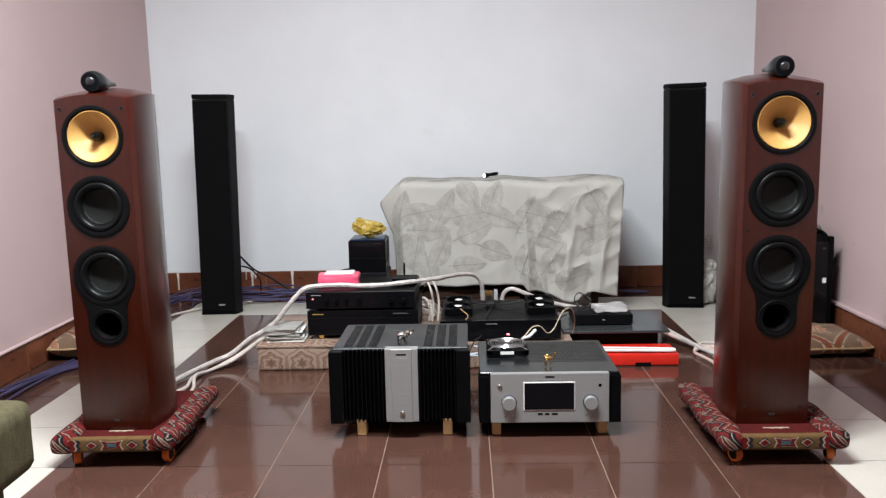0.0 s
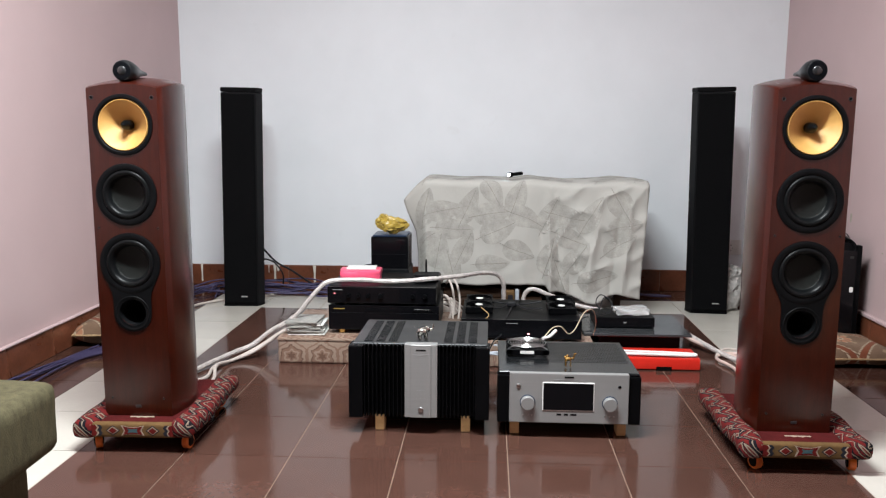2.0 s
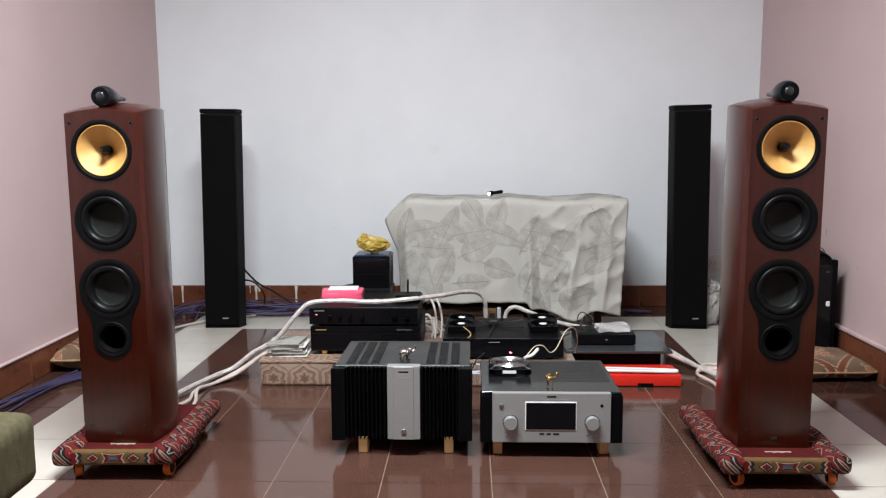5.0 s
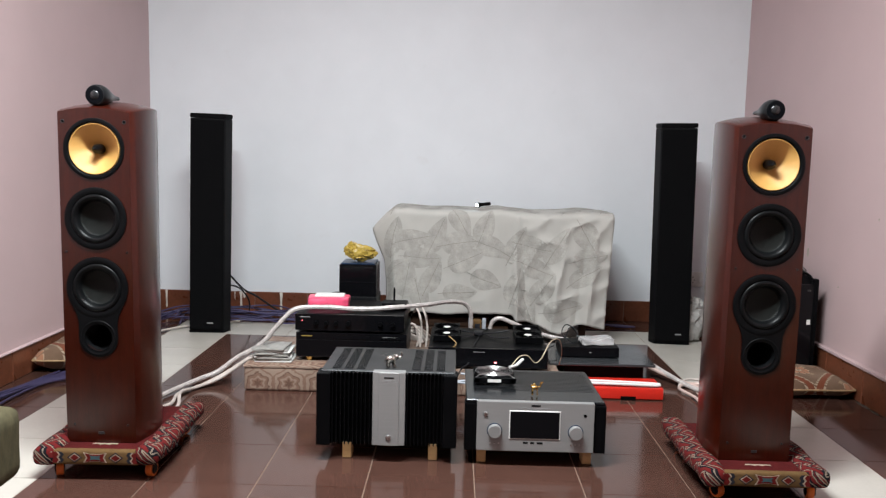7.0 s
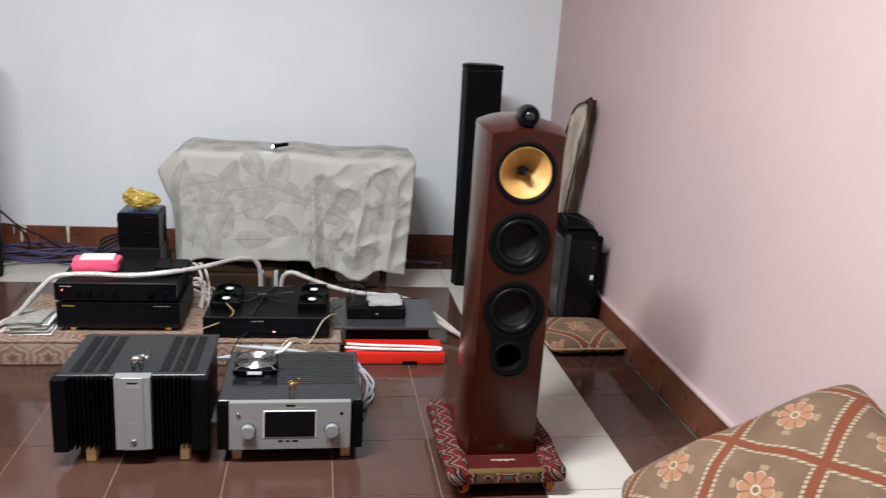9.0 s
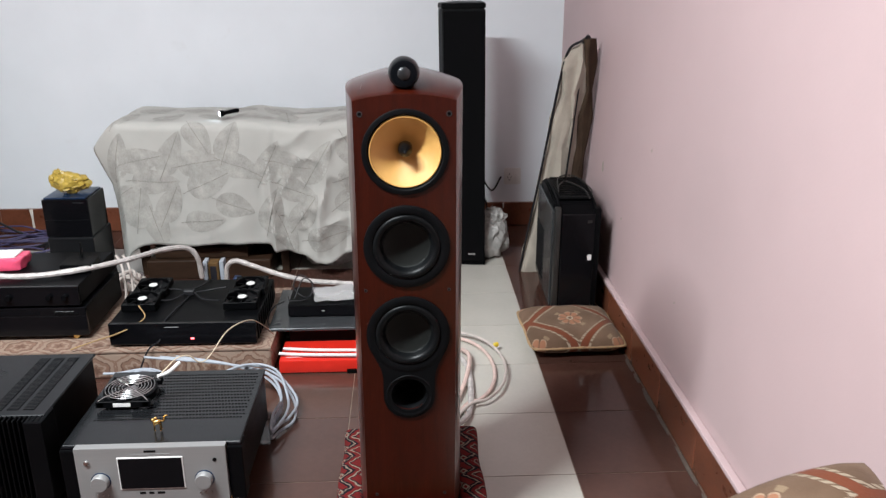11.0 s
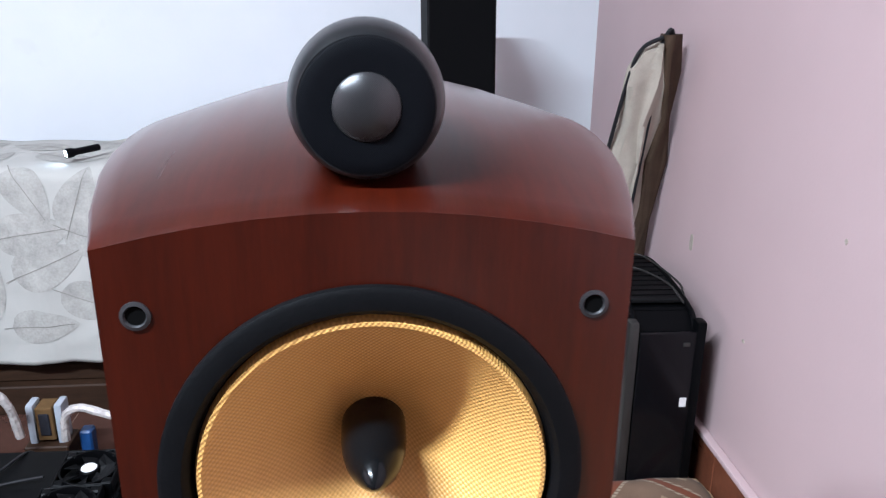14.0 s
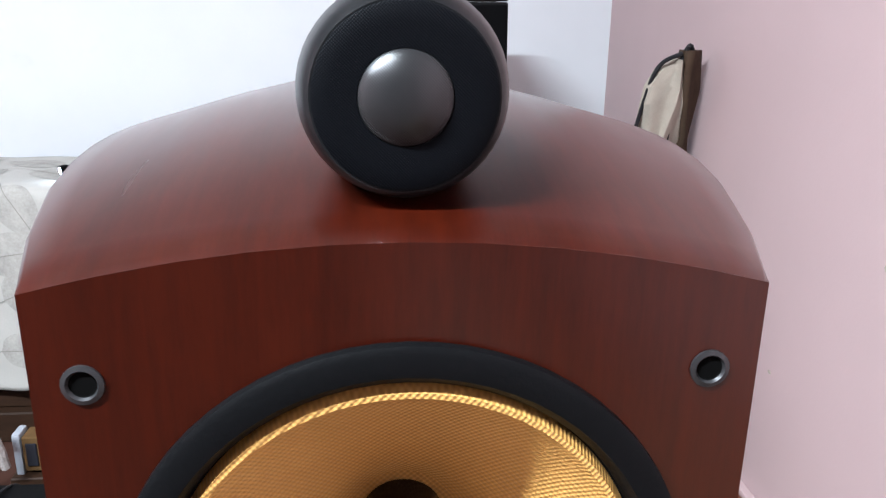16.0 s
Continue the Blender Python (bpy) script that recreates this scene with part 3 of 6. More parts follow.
    part("port_plate", plate(key, [(0, z2, 0.080), (0, zp, 0.0395)], -0.0038, 0.002), M["flange"], e, "black keyhole-shaped plate")
    for z in (z1, z2):
        rim = [(0.084, 0.012), (0.089, 0.0005), (0.0888, -0.0035), (0.087, -0.0046), (0.080, -0.0050), (0.0725, -0.0044), (0.0700, -0.0030), (0.0695, 0.001)]
        w = part("woofer", lathe(rim, 64, at=(0, 0, z)), M["flange"], e, "black woofer with a shallow dark cone", smooth=True)
        part("surround", lathe([(0.0705, 0.004), (0.0700, -0.002), (0.0680, -0.0052), (0.0645, -0.0072), (0.0605, -0.0070), (0.0560, -0.0040), (0.0525, 0.0015), (0.0500, 0.0080), (0.0485, 0.0105)], 64, at=(0, 0, z)), M["rubber"], w, "half-roll rubber surround", smooth=True)
        part("cone", lathe([(0.0505, 0.008), (0.0478, 0.0112), (0.045, 0.0125), (0.038, 0.0150), (0.028, 0.0178), (0.015, 0.0200), (0.0, 0.0208)], 64, at=(0, 0, z)), M["cone"], w, "dished dark woven cone", smooth=True)
    p = part("bass_port", lathe([(0.052, -0.0035), (0.050, -0.0052), (0.046, -0.0050), (0.041, -0.001), (0.037, 0.008), (0.034, 0.022), (0.033, 0.04), (0.033, 0.09)], 48, at=(0, 0, zp - 0.002)), M["flange"], e, "flared black bass port", smooth=True)
    part("port_end_shade", lathe([(0.034, 0.085), (0.0, 0.085)], 24, at=(0, 0, zp - 0.002)), M["dark"], p)
    for x, z in ((-0.0872, 0.923), (0.0868, 0.923), (-0.0870, 0.554), (0.0870, 0.554), (-0.078, 0.045), (0.078, 0.045)):
        s = 1.0 if z > 0.9 else 0.62
        f = part("grille_socket", lathe([(0.0058 * s, 0.003), (0.0058 * s, -0.0008), (0.0044 * s, -0.0012), (0.0034 * s, 0.0005)], 20, at=(x, 0, z)), M["insert"], e, "metal grille socket", smooth=True)
        part("socket_hole_shade", lathe([(0.0037 * s, 0.0), (0.0034 * s, 0.0002), (0.0, 0.0002)], 16, at=(x, -0.0004, z)), M["dark"], f)
    part("badge", box(-0.0085, 0.0085, -0.0012, 0.002, 0.016, 0.024, 0.0006, 1), M["insert"], e, "small grey maker's badge")
    # tweeter pod on the top
    zt, yt, q = 0.998, 0.017, 0.945
    turn = lambda prof: [(r * q, yt + h * q) for r, h in prof]
    pod = part("tweeter_pod", lathe(turn([(0.0262, -0.0050), (0.0272, -0.0050), (0.0286, -0.0034), (0.0306, 0.003), (0.0322, 0.012), (0.0326, 0.024), (0.0312, 0.038), (0.0275, 0.054), (0.0235, 0.070), (0.0190, 0.086), (0.0145, 0.102), (0.0110, 0.117), (0.0085, 0.132), (0.0068, 0.146), (0.006, 0.158), (0.0, 0.159)]), 48, at=(0, 0, zt)), M["pod"], e, "tapered black tweeter pod", smooth=True)
    part("face", lathe(turn([(0.0268, -0.003), (0.0266, -0.0054), (0.0258, -0.0058), (0.021, -0.0060), (0.0160, -0.0060), (0.0138, -0.0060), (0.0136, -0.004), (0.0, -0.003)]), 48, at=(0, 0, zt)), M["podface"], pod, "black mesh face", smooth=True)
    part("dome", lathe(turn([(0.0140, -0.0052), (0.0132, -0.0064), (0.0112, -0.0076), (0.0086, -0.0090), (0.0052, -0.0100), (0.0, -0.0104)]), 40, at=(0, 0, zt)), M["dome"], pod, "silver mesh dome", smooth=True)
    part("tail_tip", lathe(turn([(0.0, 0.157), (0.0034, 0.158), (0.0032, 0.170), (0.0, 0.171)]), 16, at=(0, 0, zt)), M["steel"], pod, "silver tail tip", smooth=True)
    foot = ball((0, 0.050, 0.967), 0.022, None, 3, (0.62, 1.3, 0.55))
    part("pod_foot", foot, M["rubber"], e, "black rubber saddle under the pod", smooth=True)
    return e


speaker(pose(1.4655, 2.5165, 0.0935), "tall red cherry loudspeaker with yellow cone on a kilim dolly")
speaker(pose(-0.439, 2.519, 0.095), "tall red cherry loudspeaker with yellow cone on a kilim dolly")


def dolly(m):
    e = thing("speaker_dolly", m, "padded kilim-covered dolly with orange castors under the loudspeaker", "dolly", "pair of speaker dollies")
    part("platform", box(-0.140, 0.140, -0.184, 0.245, 0.050, 0.0848, 0.008, 2), M["kilim_top"], e, "red kilim top", smooth=True)
    for s in (-1, 1):
        bm = box(s * 0.145 - 0.034, s * 0.145 + 0.034, -0.198, 0.262, 0.045, 0.098, 0.022, 3)
        bmesh.ops.subdivide_edges(bm, edges=[ed for ed in bm.edges if ed.calc_length() > 0.2], cuts=12)
        for v in bm.verts:
            v.co.z += 0.003 * math.sin(v.co.y * 31 + s)
            v.co.x += 0.003 * math.sin(v.co.y * 23 + 2 * s)
        part("side_roll", bm, M["kilim_side"], e, "padded red, black and white kilim edge", smooth=True)
    front = part("front_roll", box(-0.124, 0.124, -0.192, -0.168, 0.048, 0.091, 0.009, 3), M["ochre"], e, "ochre kilim front edge with woven diamonds", smooth=True)

    def motif(pts, y, material):
        bm = bmesh.new()
        vs = [bm.verts.new((x, y, 0.0705 + z)) for x, z in pts]
        f = bm.faces.new(vs)
        ex = bmesh.ops.extrude_face_region(bm, geom=[f])
        bmesh.ops.translate(bm, verts=[v for v in ex["geom"] if isinstance(v, bmesh.types.BMVert)], vec=(0, 0.004, 0))
        part("woven_motif", bm, material, front)

    def diamond(cx, w, h):
        return [(cx - w, 0), (cx, -h), (cx + w, 0), (cx, h)]

    for cx in (-0.058, 0.058):
        for w, h, y, c in ((0.021, 0.0155, -0.1924, "wool_black"), (0.0165, 0.0120, -0.193, "wool_white"), (0.0125, 0.0095, -0.1936, "wool_red")):
            motif(diamond(cx, w, h), y, M[c])
    for k, y, c in ((1.0, -0.1924, "wool_white"), (0.84, -0.193, "wool_red"), (0.45, -0.1936, "wool_teal")):
        motif([(-0.034 * k, 0.0155 * k), (-0.026 * k, 0), (-0.034 * k, -0.0155 * k), (-0.012 * k, -0.011 * k), (0.012 * k, -0.011 * k), (0.034 * k, -0.0155 * k), (0.026 * k, 0), (0.034 * k, 0.0155 * k), (0.012 * k, 0.011 * k), (-0.012 * k, 0.011 * k)], y, M[c])
    for s in (-1, 1):
        for off, y, c in ((0.0, -0.1924, "wool_black"), (0.010, -0.193, "wool_white"), (0.0145, -0.1936, "wool_red")):
            a = s * (0.088 + off)
            motif([(s * 0.124, 0.016), (a + s * 0.006, 0.016), (a, 0.008), (a + s * 0.006, 0.0), (a, -0.008), (a + s * 0.006, -0.016), (s * 0.124, -0.016)], y, M[c])
    bm = bmesh.new()
    zig = [(-0.036, -0.004), (-0.020, -0.002), (-0.012, -0.008), (0.0, -0.003), (0.012, -0.008), (0.020, -0.002), (0.036, -0.004), (0.036, 0.003), (-0.036, 0.003)]
    f = bm.faces.new([bm.verts.new((x, -0.120 + y, 0.0846)) for x, y in zig])
    ex = bmesh.ops.extrude_face_region(bm, geom=[f])
    bmesh.ops.translate(bm, verts=[v for v in ex["geom"] if isinstance(v, bmesh.types.BMVert)], vec=(0, 0, 0.0016))
    part("white_figure", bm, M["wool_white"], e, "white woven figure on the red ground")
    for x, y, turn in ((-0.118, -0.155, 25), (0.140, -0.150, -10), (-0.118, 0.20, 40), (0.122, 0.20, -30)):
        r = Matrix.Translation((x, y, 0)) @ Matrix.Rotation(radians(turn), 4, "Z")
        c = part("castor", box(-0.020, 0.020, -0.016, 0.016, 0.043, 0.048, 0.001, 1), M["black_metal"], e, "castor with black fork")
        c.matrix_local = r
        wb = lathe([(0.0, -0.010), (0.019, -0.010), (0.0215, -0.007), (0.0215, 0.007), (0.019, 0.010), (0.0, 0.010)], 24, "X", (0, 0.008, 0.0215))
        part("wheel", wb, M["orange"], c, "orange wheel", smooth=True)
        part("hub", lathe([(0.0, -0.0125), (0.012, -0.0125), (0.0145, -0.0105), (0.0145, 0.0105), (0.012, 0.0125), (0.0, 0.0125)], 20, "X", (0, 0.008, 0.0215)), M["black_metal"], c, "black hub", smooth=True)
        for s in (-1, 1):
            part("fork", box(s * 0.0125 - 0.0012, s * 0.0125 + 0.0012, -0.008, 0.016, 0.015, 0.045, 0.0008, 1), M["black_metal"], c)
    return e


dolly(pose(1.467, 2.605, 0.0))
dolly(pose(-0.428, 2.630, 0.0, 0, 0, 1.5))


# ---- slim tower speakers at the back ----
def tower(m, mirror, label):
    e = thing("tower_speaker", m, label, "loudspeaker", "pair of black tower speakers")
    out = [(0.0, 0.0), (0.178, 0.0), (0.200, 0.060), (0.150, 0.24), (0.030, 0.24)]
    out = [((0.200 - x) if mirror else x, y) for x, y in out]

    def prism(z0, z1, grow=0.0):
        bm = bmesh.new()
        cx, cy = 0.1, 0.12
        lo = [bm.verts.new((x + (grow if x > cx else -grow), y + (grow if y > cy else -grow), z0)) for x, y in out]
        hi = [bm.verts.new((v.co.x, v.co.y, z1)) for v in lo]
        bm.faces.new(lo), bm.faces.new(hi)
        for i in range(5):
            bm.faces.new((lo[i], lo[(i + 1) % 5], hi[(i + 1) % 5], hi[i]))
        bmesh.ops.bevel(bm, geom=bm.edges[:], offset=0.003, segments=2, affect="EDGES")
        return bm

    part("cabinet", prism(0.012, 1.115), M["black_ash"], e, "black ash veneer cabinet")
    part("top_cap", prism(1.117, 1.140, 0.0015), M["black_metal"], e, "satin black top cap")
    part("plinth", prism(0.0, 0.013, 0.002), M["black_metal"], e, "black plinth")
    gx0, gx1 = (0.026, 0.196) if mirror else (0.004, 0.174)
    part("grille", box(gx0, gx1, -0.010, 0.001, 0.020, 1.108, 0.004, 2), M["grille"], e, "black cloth grille")
    cx = (gx0 + gx1) / 2 + (0.02 if not mirror else 0.03)
    part("badge", box(cx - 0.016, cx + 0.016, -0.0115, -0.009, 0.052, 0.058), M["label"], e, "small grey maker's badge")
    return e


tower(pose(-0.796, 4.345, 0, -0.4, 0.9, 3), False, "slim black tower speaker with cloth grille on the cream tiles")
tower(pose(1.616, 4.360, 0, -0.4, -0.8, -7), True, "slim black tower speaker with cloth grille beside a plastic bag")


# ---- power amplifier and processor on wooden blocks ----
def block(x, y, z=0.052):
    ob = link("wooden_block", box(x - 0.014, x + 0.014, y + 0.034, y + 0.086, 0.0, z, 0.002, 1), M["pine"])
    return tagged(ob, "small raw pine block propping up an amplifier", "wood block", "blocks under the amplifiers")


for bx, by in ((0.262, 2.635), (0.530, 2.635), (0.682, 2.632), (1.010, 2.635), (0.255, 2.95), (0.518, 2.95), (0.681, 2.96), (1.006, 2.96)):
    block(bx, by)

amp = thing("power_amplifier", pose(0.176, 2.640, 0.052, -1.2, 0, 0), "black power amplifier with heat-sink fins and silver front", "amplifier")
part("chassis", box(0.012, 0.413, 0.030, 0.345, 0.0, 0.222, 0.002, 1), M["black_metal"], amp, "black steel chassis")
part("lid", box(0.004, 0.421, 0.020, 0.350, 0.222, 0.230, 0.002, 1), M["grey_metal"], amp, "dark grey lid")
part("faceplate", box(0.168, 0.268, -0.010, 0.028, 0.006, 0.234, 0.002, 2), M["silver"], amp, "brushed aluminium centre panel")
part("faceplate_inset", box(0.187, 0.249, -0.0125, -0.009, 0.006, 0.234, 0.001, 1), M["silver"], amp, "raised centre strip")
for k in range(26):
    x = 0.004 + k * 0.0127 if k < 13 else 0.272 + (k - 13) * 0.0118
    part("fin", box(x, x + 0.0038, -0.004 - (0.004 if k in (0, 1, 24, 25) else 0.0), 0.034, 0.004, 0.229, 0.0008, 1), M["black_metal"], amp)
for x0 in (0.0, 0.388):
    part("side_block", box(x0 - 0.004, x0 + 0.039, -0.013, 0.060, 0.002, 0.2275, 0.003, 2), M["black_metal"], amp, "solid black end of the heat sink")
for x0 in (0.036, 0.074, 0.112, 0.284, 0.322, 0.360):
    part("vent", box(x0, x0 + 0.027, 0.045, 0.325, 0.2295, 0.2312), M["slot"], amp, "dark louvred vent")
bmv = bmesh.new()
for x0 in (0.036, 0.074, 0.112, 0.284, 0.322, 0.360):
    for k in range(40):
        box(x0 + 0.001, x0 + 0.026, 0.047 + k * 0.007, 0.0495 + k * 0.007, 0.231, 0.2322, bm=bmv)
tagged(part("louvre", bmv, M["grey_metal"], amp, "fine cross louvres"), kind="stuff")
part("power_button", lathe([(0.0, -0.0175), (0.007, -0.017), (0.0085, -0.015), (0.0085, -0.011)], 24, at=(0.218, 0, 0.032)), M["steel"], amp, "round steel power button", smooth=True)
part("badge", box(0.203, 0.233, -0.0132, -0.012, 0.216, 0.220), M["slot"], amp, "dark maker's badge")
for k, w in enumerate((0.020, 0.026, 0.016)):
    part("print_line", box(0.218 - w, 0.218 + w, -0.0130, -0.012, 0.209 - k * 0.0045, 0.2104 - k * 0.0045), M["label"], amp)
for i in range(6):
    part("indicator", box(0.206 + (i % 3) * 0.012 - 0.0012, 0.206 + (i % 3) * 0.012 + 0.0012, -0.0130, -0.012, 0.066 + (i // 3) * 0.014, 0.0684 + (i // 3) * 0.014), M["label"], amp)
part("print_line", box(0.205, 0.231, -0.0130, -0.012, 0.092, 0.0932), M["label"], amp)
part("print_line", box(0.213, 0.223, -0.0130, -0.012, 0.010, 0.018), M["label"], amp)

pre = thing("surround_processor", pose(0.627, 2.640, 0.050, -0.8, 0, 0), "silver-fronted surround processor with a dark screen on wooden blocks", "processor")
part("chassis", box(0.008, 0.424, 0.012, 0.375, 0.0, 0.150, 0.002, 1), M["black_metal"], pre, "black steel chassis")
part("lid", box(0.004, 0.428, 0.006, 0.378, 0.150, 0.156, 0.002, 1), M["satin_lid"], pre, "satin black lid")
part("faceplate", box(0.037, 0.395, -0.012, 0.012, 0.002, 0.156, 0.002, 2), M["silver"], pre, "brushed aluminium front panel")
for x0 in (0.0, 0.397):
    part("cheek", box(x0, x0 + 0.036, -0.004, 0.045, -0.002, 0.147, 0.004, 2), M["black_metal"], pre, "black end cheek")
    part("corner_cap", box(x0 + 0.003, x0 + 0.033, 0.0, 0.040, 0.147, 0.154, 0.003, 2), M["gloss_black"], pre)
scr = part("screen_bezel", box(0.136, 0.292, -0.0140, -0.010, 0.041, 0.130, 0.001, 1), M["white_plastic"], pre, "pale screen surround")
part("screen", box(0.139, 0.289, -0.0150, -0.012, 0.044, 0.127), M["screen"], scr, "dark blank screen")
for x in (0.092, 0.339):
    k = part("knob", lathe([(0.0, -0.030), (0.019, -0.030), (0.0205, -0.028), (0.0212, -0.012)], 36, at=(x, 0, 0.066)), M["silver"], pre, "round silver control knob", smooth=True)
    part("knob_ring", lathe([(0.0235, -0.0115), (0.0232, -0.0135), (0.0208, -0.0135)], 36, at=(x, 0, 0.066)), M["navy"], k, "dark blue ring", smooth=True)
    for d in (-0.013, 0.0, 0.013):
        part("button", lathe([(0.0, -0.0145), (0.002, -0.0145), (0.0024, -0.011)], 10, at=(x + d, 0, 0.026)), M["steel"], pre)
part("power_button", lathe([(0.0, -0.0165), (0.0055, -0.016), (0.007, -0.014), (0.007, -0.011)], 20, at=(0.064, 0, 0.117)), M["steel"], pre, "round power button", smooth=True)
part("infrared_eye", lathe([(0.0, -0.0130), (0.005, -0.0130), (0.005, -0.011)], 20, at=(0.367, 0, 0.118)), M["gloss_black"], pre, "dark infrared eye")
part("badge", box(0.202, 0.230, -0.0128, -0.0115, 0.143, 0.148), M["slot"], pre, "dark maker's badge")
part("print_line", box(0.170, 0.262, -0.0126, -0.0115, 0.137, 0.1385), M["label"], pre)
for x0, w in ((0.180, 0.014), (0.202, 0.012), (0.222, 0.018)):
    part("print_line", box(x0, x0 + w, -0.0126, -0.0115, 0.026, 0.032), M["slot"], pre)
# near-black blocks stand on the lid for the shade in its vent holes
bmv = bmesh.new()
for r in range(15):
    for k in range(44):
        x, y = 0.040 + k * 0.0085 + (0.004 if r % 2 else 0), 0.115 + r * 0.0165
        box(x, x + 0.0055, y, y + 0.006, 0.1555, 0.1566, bm=bmv)
tagged(part("perforation_shade", bmv, M["slot"], pre, "rows of small near-black blocks for the shaded vent holes in the lid"), kind="stuff")


def case_fan(m, label, grill, size=0.12, parent=None):
    e = thing("case_fan", m, label, "fan", "cooling fans lying on the equipment")
    h, t = size / 2, 0.018 if grill else 0.025
    for x, y in ((-1, -1), (1, -1), (-1, 1), (1, 1)):
        part("corner_post", box(x * (h - 0.012) - 0.010, x * (h - 0.012) + 0.010, y * (h - 0.012) - 0.010, y * (h - 0.012) + 0.010, 0.0, t, 0.003, 1), M["black_metal"], e)
    part("frame", lathe([(h * 0.93, 0.0), (h * 0.99, 0.0), (h * 0.99, t), (h * 0.93, t), (h * 0.90, t * 0.7), (h * 0.90, t * 0.3), (h * 0.93, 0.0)], 40, "Z"), M["black_metal"], e, "round black fan frame", smooth=True)
    part("hub", lathe([(h * 0.34, 0.004), (h * 0.34, t - 0.004), (h * 0.31, t - 0.002), (0.0, t - 0.002)], 28, "Z"), M["black_metal"], e, "fan hub", smooth=True)
    part("hub_label", lathe([(h * 0.27, t - 0.002), (h * 0.26, t - 0.0012), (0.0, t - 0.0012)], 24, "Z"), M["steel"] if grill else M["white_plastic"], e, "round pale hub sticker")
    for k in range(7):
        a = 2 * math.pi * k / 7
        bm = bmesh.new()
        vs = []
        for rr, z0 in ((0.33, 0.006), (0.60, 0.007), (0.88, 0.008)):
            for da, z in ((-0.30, z0), (0.34, z0 + 0.011)):
                vs.append(bm.verts.new((h * rr * math.cos(a + da), h * rr * math.sin(a + da), z)))
        for i in (0, 2):
            bm.faces.new((vs[i], vs[i + 1], vs[i + 3], vs[i + 2]))
        ex = bmesh.ops.extrude_face_region(bm, geom=bm.faces[:])
        bmesh.ops.translate(bm, verts=[v for v in ex["geom"] if isinstance(v, bmesh.types.BMVert)], vec=(0, 0, 0.0015))
        part("blade", bm, M["slot"], e)
    if not grill:
        for k in range(4):
            o = part("frame_side", box(-h, h, -h, -h + 0.004, 0.0, t, 0.001, 1), M["black_metal"], e)
            o.matrix_local = Matrix.Rotation(radians(90 * k), 4, "Z")
    if grill:
        for r in (0.30, 0.42, 0.54, 0.66, 0.78, 0.90):
            pts = [(h * r * math.cos(2 * math.pi * k / 32), h * r * math.sin(2 * math.pi * k / 32), t + 0.006) for k in range(33)]
            part("grill_ring", sweep(pts, 0.0012, 6, 1), M["steel"], e, "chromed wire ring", smooth=True)
        for a in (45, 135):
            c, s = math.cos(radians(a)) * h * 1.3, math.sin(radians(a)) * h * 1.3
            part("grill_spoke", sweep([(-c, -s, t), (-c * 0.8, -s * 0.8, t + 0.005), (0, 0, t + 0.005), (c * 0.8, s * 0.8, t + 0.005), (c, s, t)], 0.0014, 6, 1), M["steel"], e, smooth=True)
        part("sticker", box(-0.024, 0.020, -h + 0.0005, -h + 0.003, 0.004, 0.014), M["white_plastic"], e, "white sticker on the frame")
        part("frame_side", box(-h, h, -h + 0.002, -h + 0.008, 0.0, t, 0.001, 1), M["black_metal"], e)
    return e


LID = 0.212
case_fan(pose(0.726, 2.872, LID), "black cooling fan with chrome wire grill on the processor", True, 0.138)


# small metal figures
def camel():
    bm = ball((0, 0, 0.030), 0.012, None, 2, (1.25, 0.7, 0.75))
    ball((-0.003, 0, 0.040), 0.0065, bm, 2, (1.0, 0.7, 1.15))
    ball((-0.012, 0, 0.037), 0.006, bm, 2, (0.9, 0.7, 1.0))
    merge(bm, sweep([(0.012, 0, 0.031), (0.020, 0, 0.032), (0.023, 0, 0.040), (0.024, 0, 0.047)], 0.0034, 8, 4))
    ball((0.028, 0, 0.049), 0.0045, bm, 2, (1.5, 0.7, 0.75))
    for x, y in ((0.010, 0.004), (0.008, -0.004), (-0.011, 0.004), (-0.009, -0.004)):
        merge(bm, sweep([(x, y, 0.026), (x + 0.001, y, 0.013), (x, y, 0.001)], 0.0024, 7, 3))
        ball((x + 0.001, y, 0.0015), 0.003, bm, 1, (1.3, 1, 0.5))
    return bm


def elephant():
    bm = ball((0, 0, 0.026), 0.015, None, 2, (1.15, 0.8, 0.85), 0.1)
    ball((0.017, 0, 0.032), 0.0095, bm, 2, (1, 0.85, 1))
    merge(bm, sweep([(0.024, 0, 0.031), (0.031, 0, 0.033), (0.035, 0, 0.040), (0.033, 0, 0.047)], 0.003, 8, 4))
    for s in (-1, 1):
        ball((0.014, s * 0.009, 0.033), 0.007, bm, 1, (0.8, 0.3, 1.1))
        merge(bm, sweep([(0.023, s * 0.004, 0.029), (0.030, s * 0.005, 0.027)], 0.0012, 6, 2))
    for x, y in ((0.010, 0.006), (0.012, -0.006), (-0.010, 0.006), (-0.008, -0.006)):
        merge(bm, sweep([(x, y, 0.022), (x, y, 0.010), (x, y, 0.001)], 0.0046, 8, 3))
    merge(bm, sweep([(-0.016, 0, 0.028), (-0.020, 0, 0.020), (-0.019, 0, 0.013)], 0.0012, 6, 3))
    return bm


ob = tagged(link("camel_figurine", camel(), M["brass"], smooth=True), "tiny polished brass camel figure standing on the processor", "figurine")
ob.matrix_world = pose(0.845, 2.700, LID - 0.003, 0, 0, 8) @ Matrix.Scale(0.8, 4)
ob = tagged(link("elephant_figurine", elephant(), M["nickel"], smooth=True), "tiny antique silver elephant figure on the amplifier", "figurine")
ob.matrix_world = pose(0.392, 2.715, 0.282, 0, 0, 14)

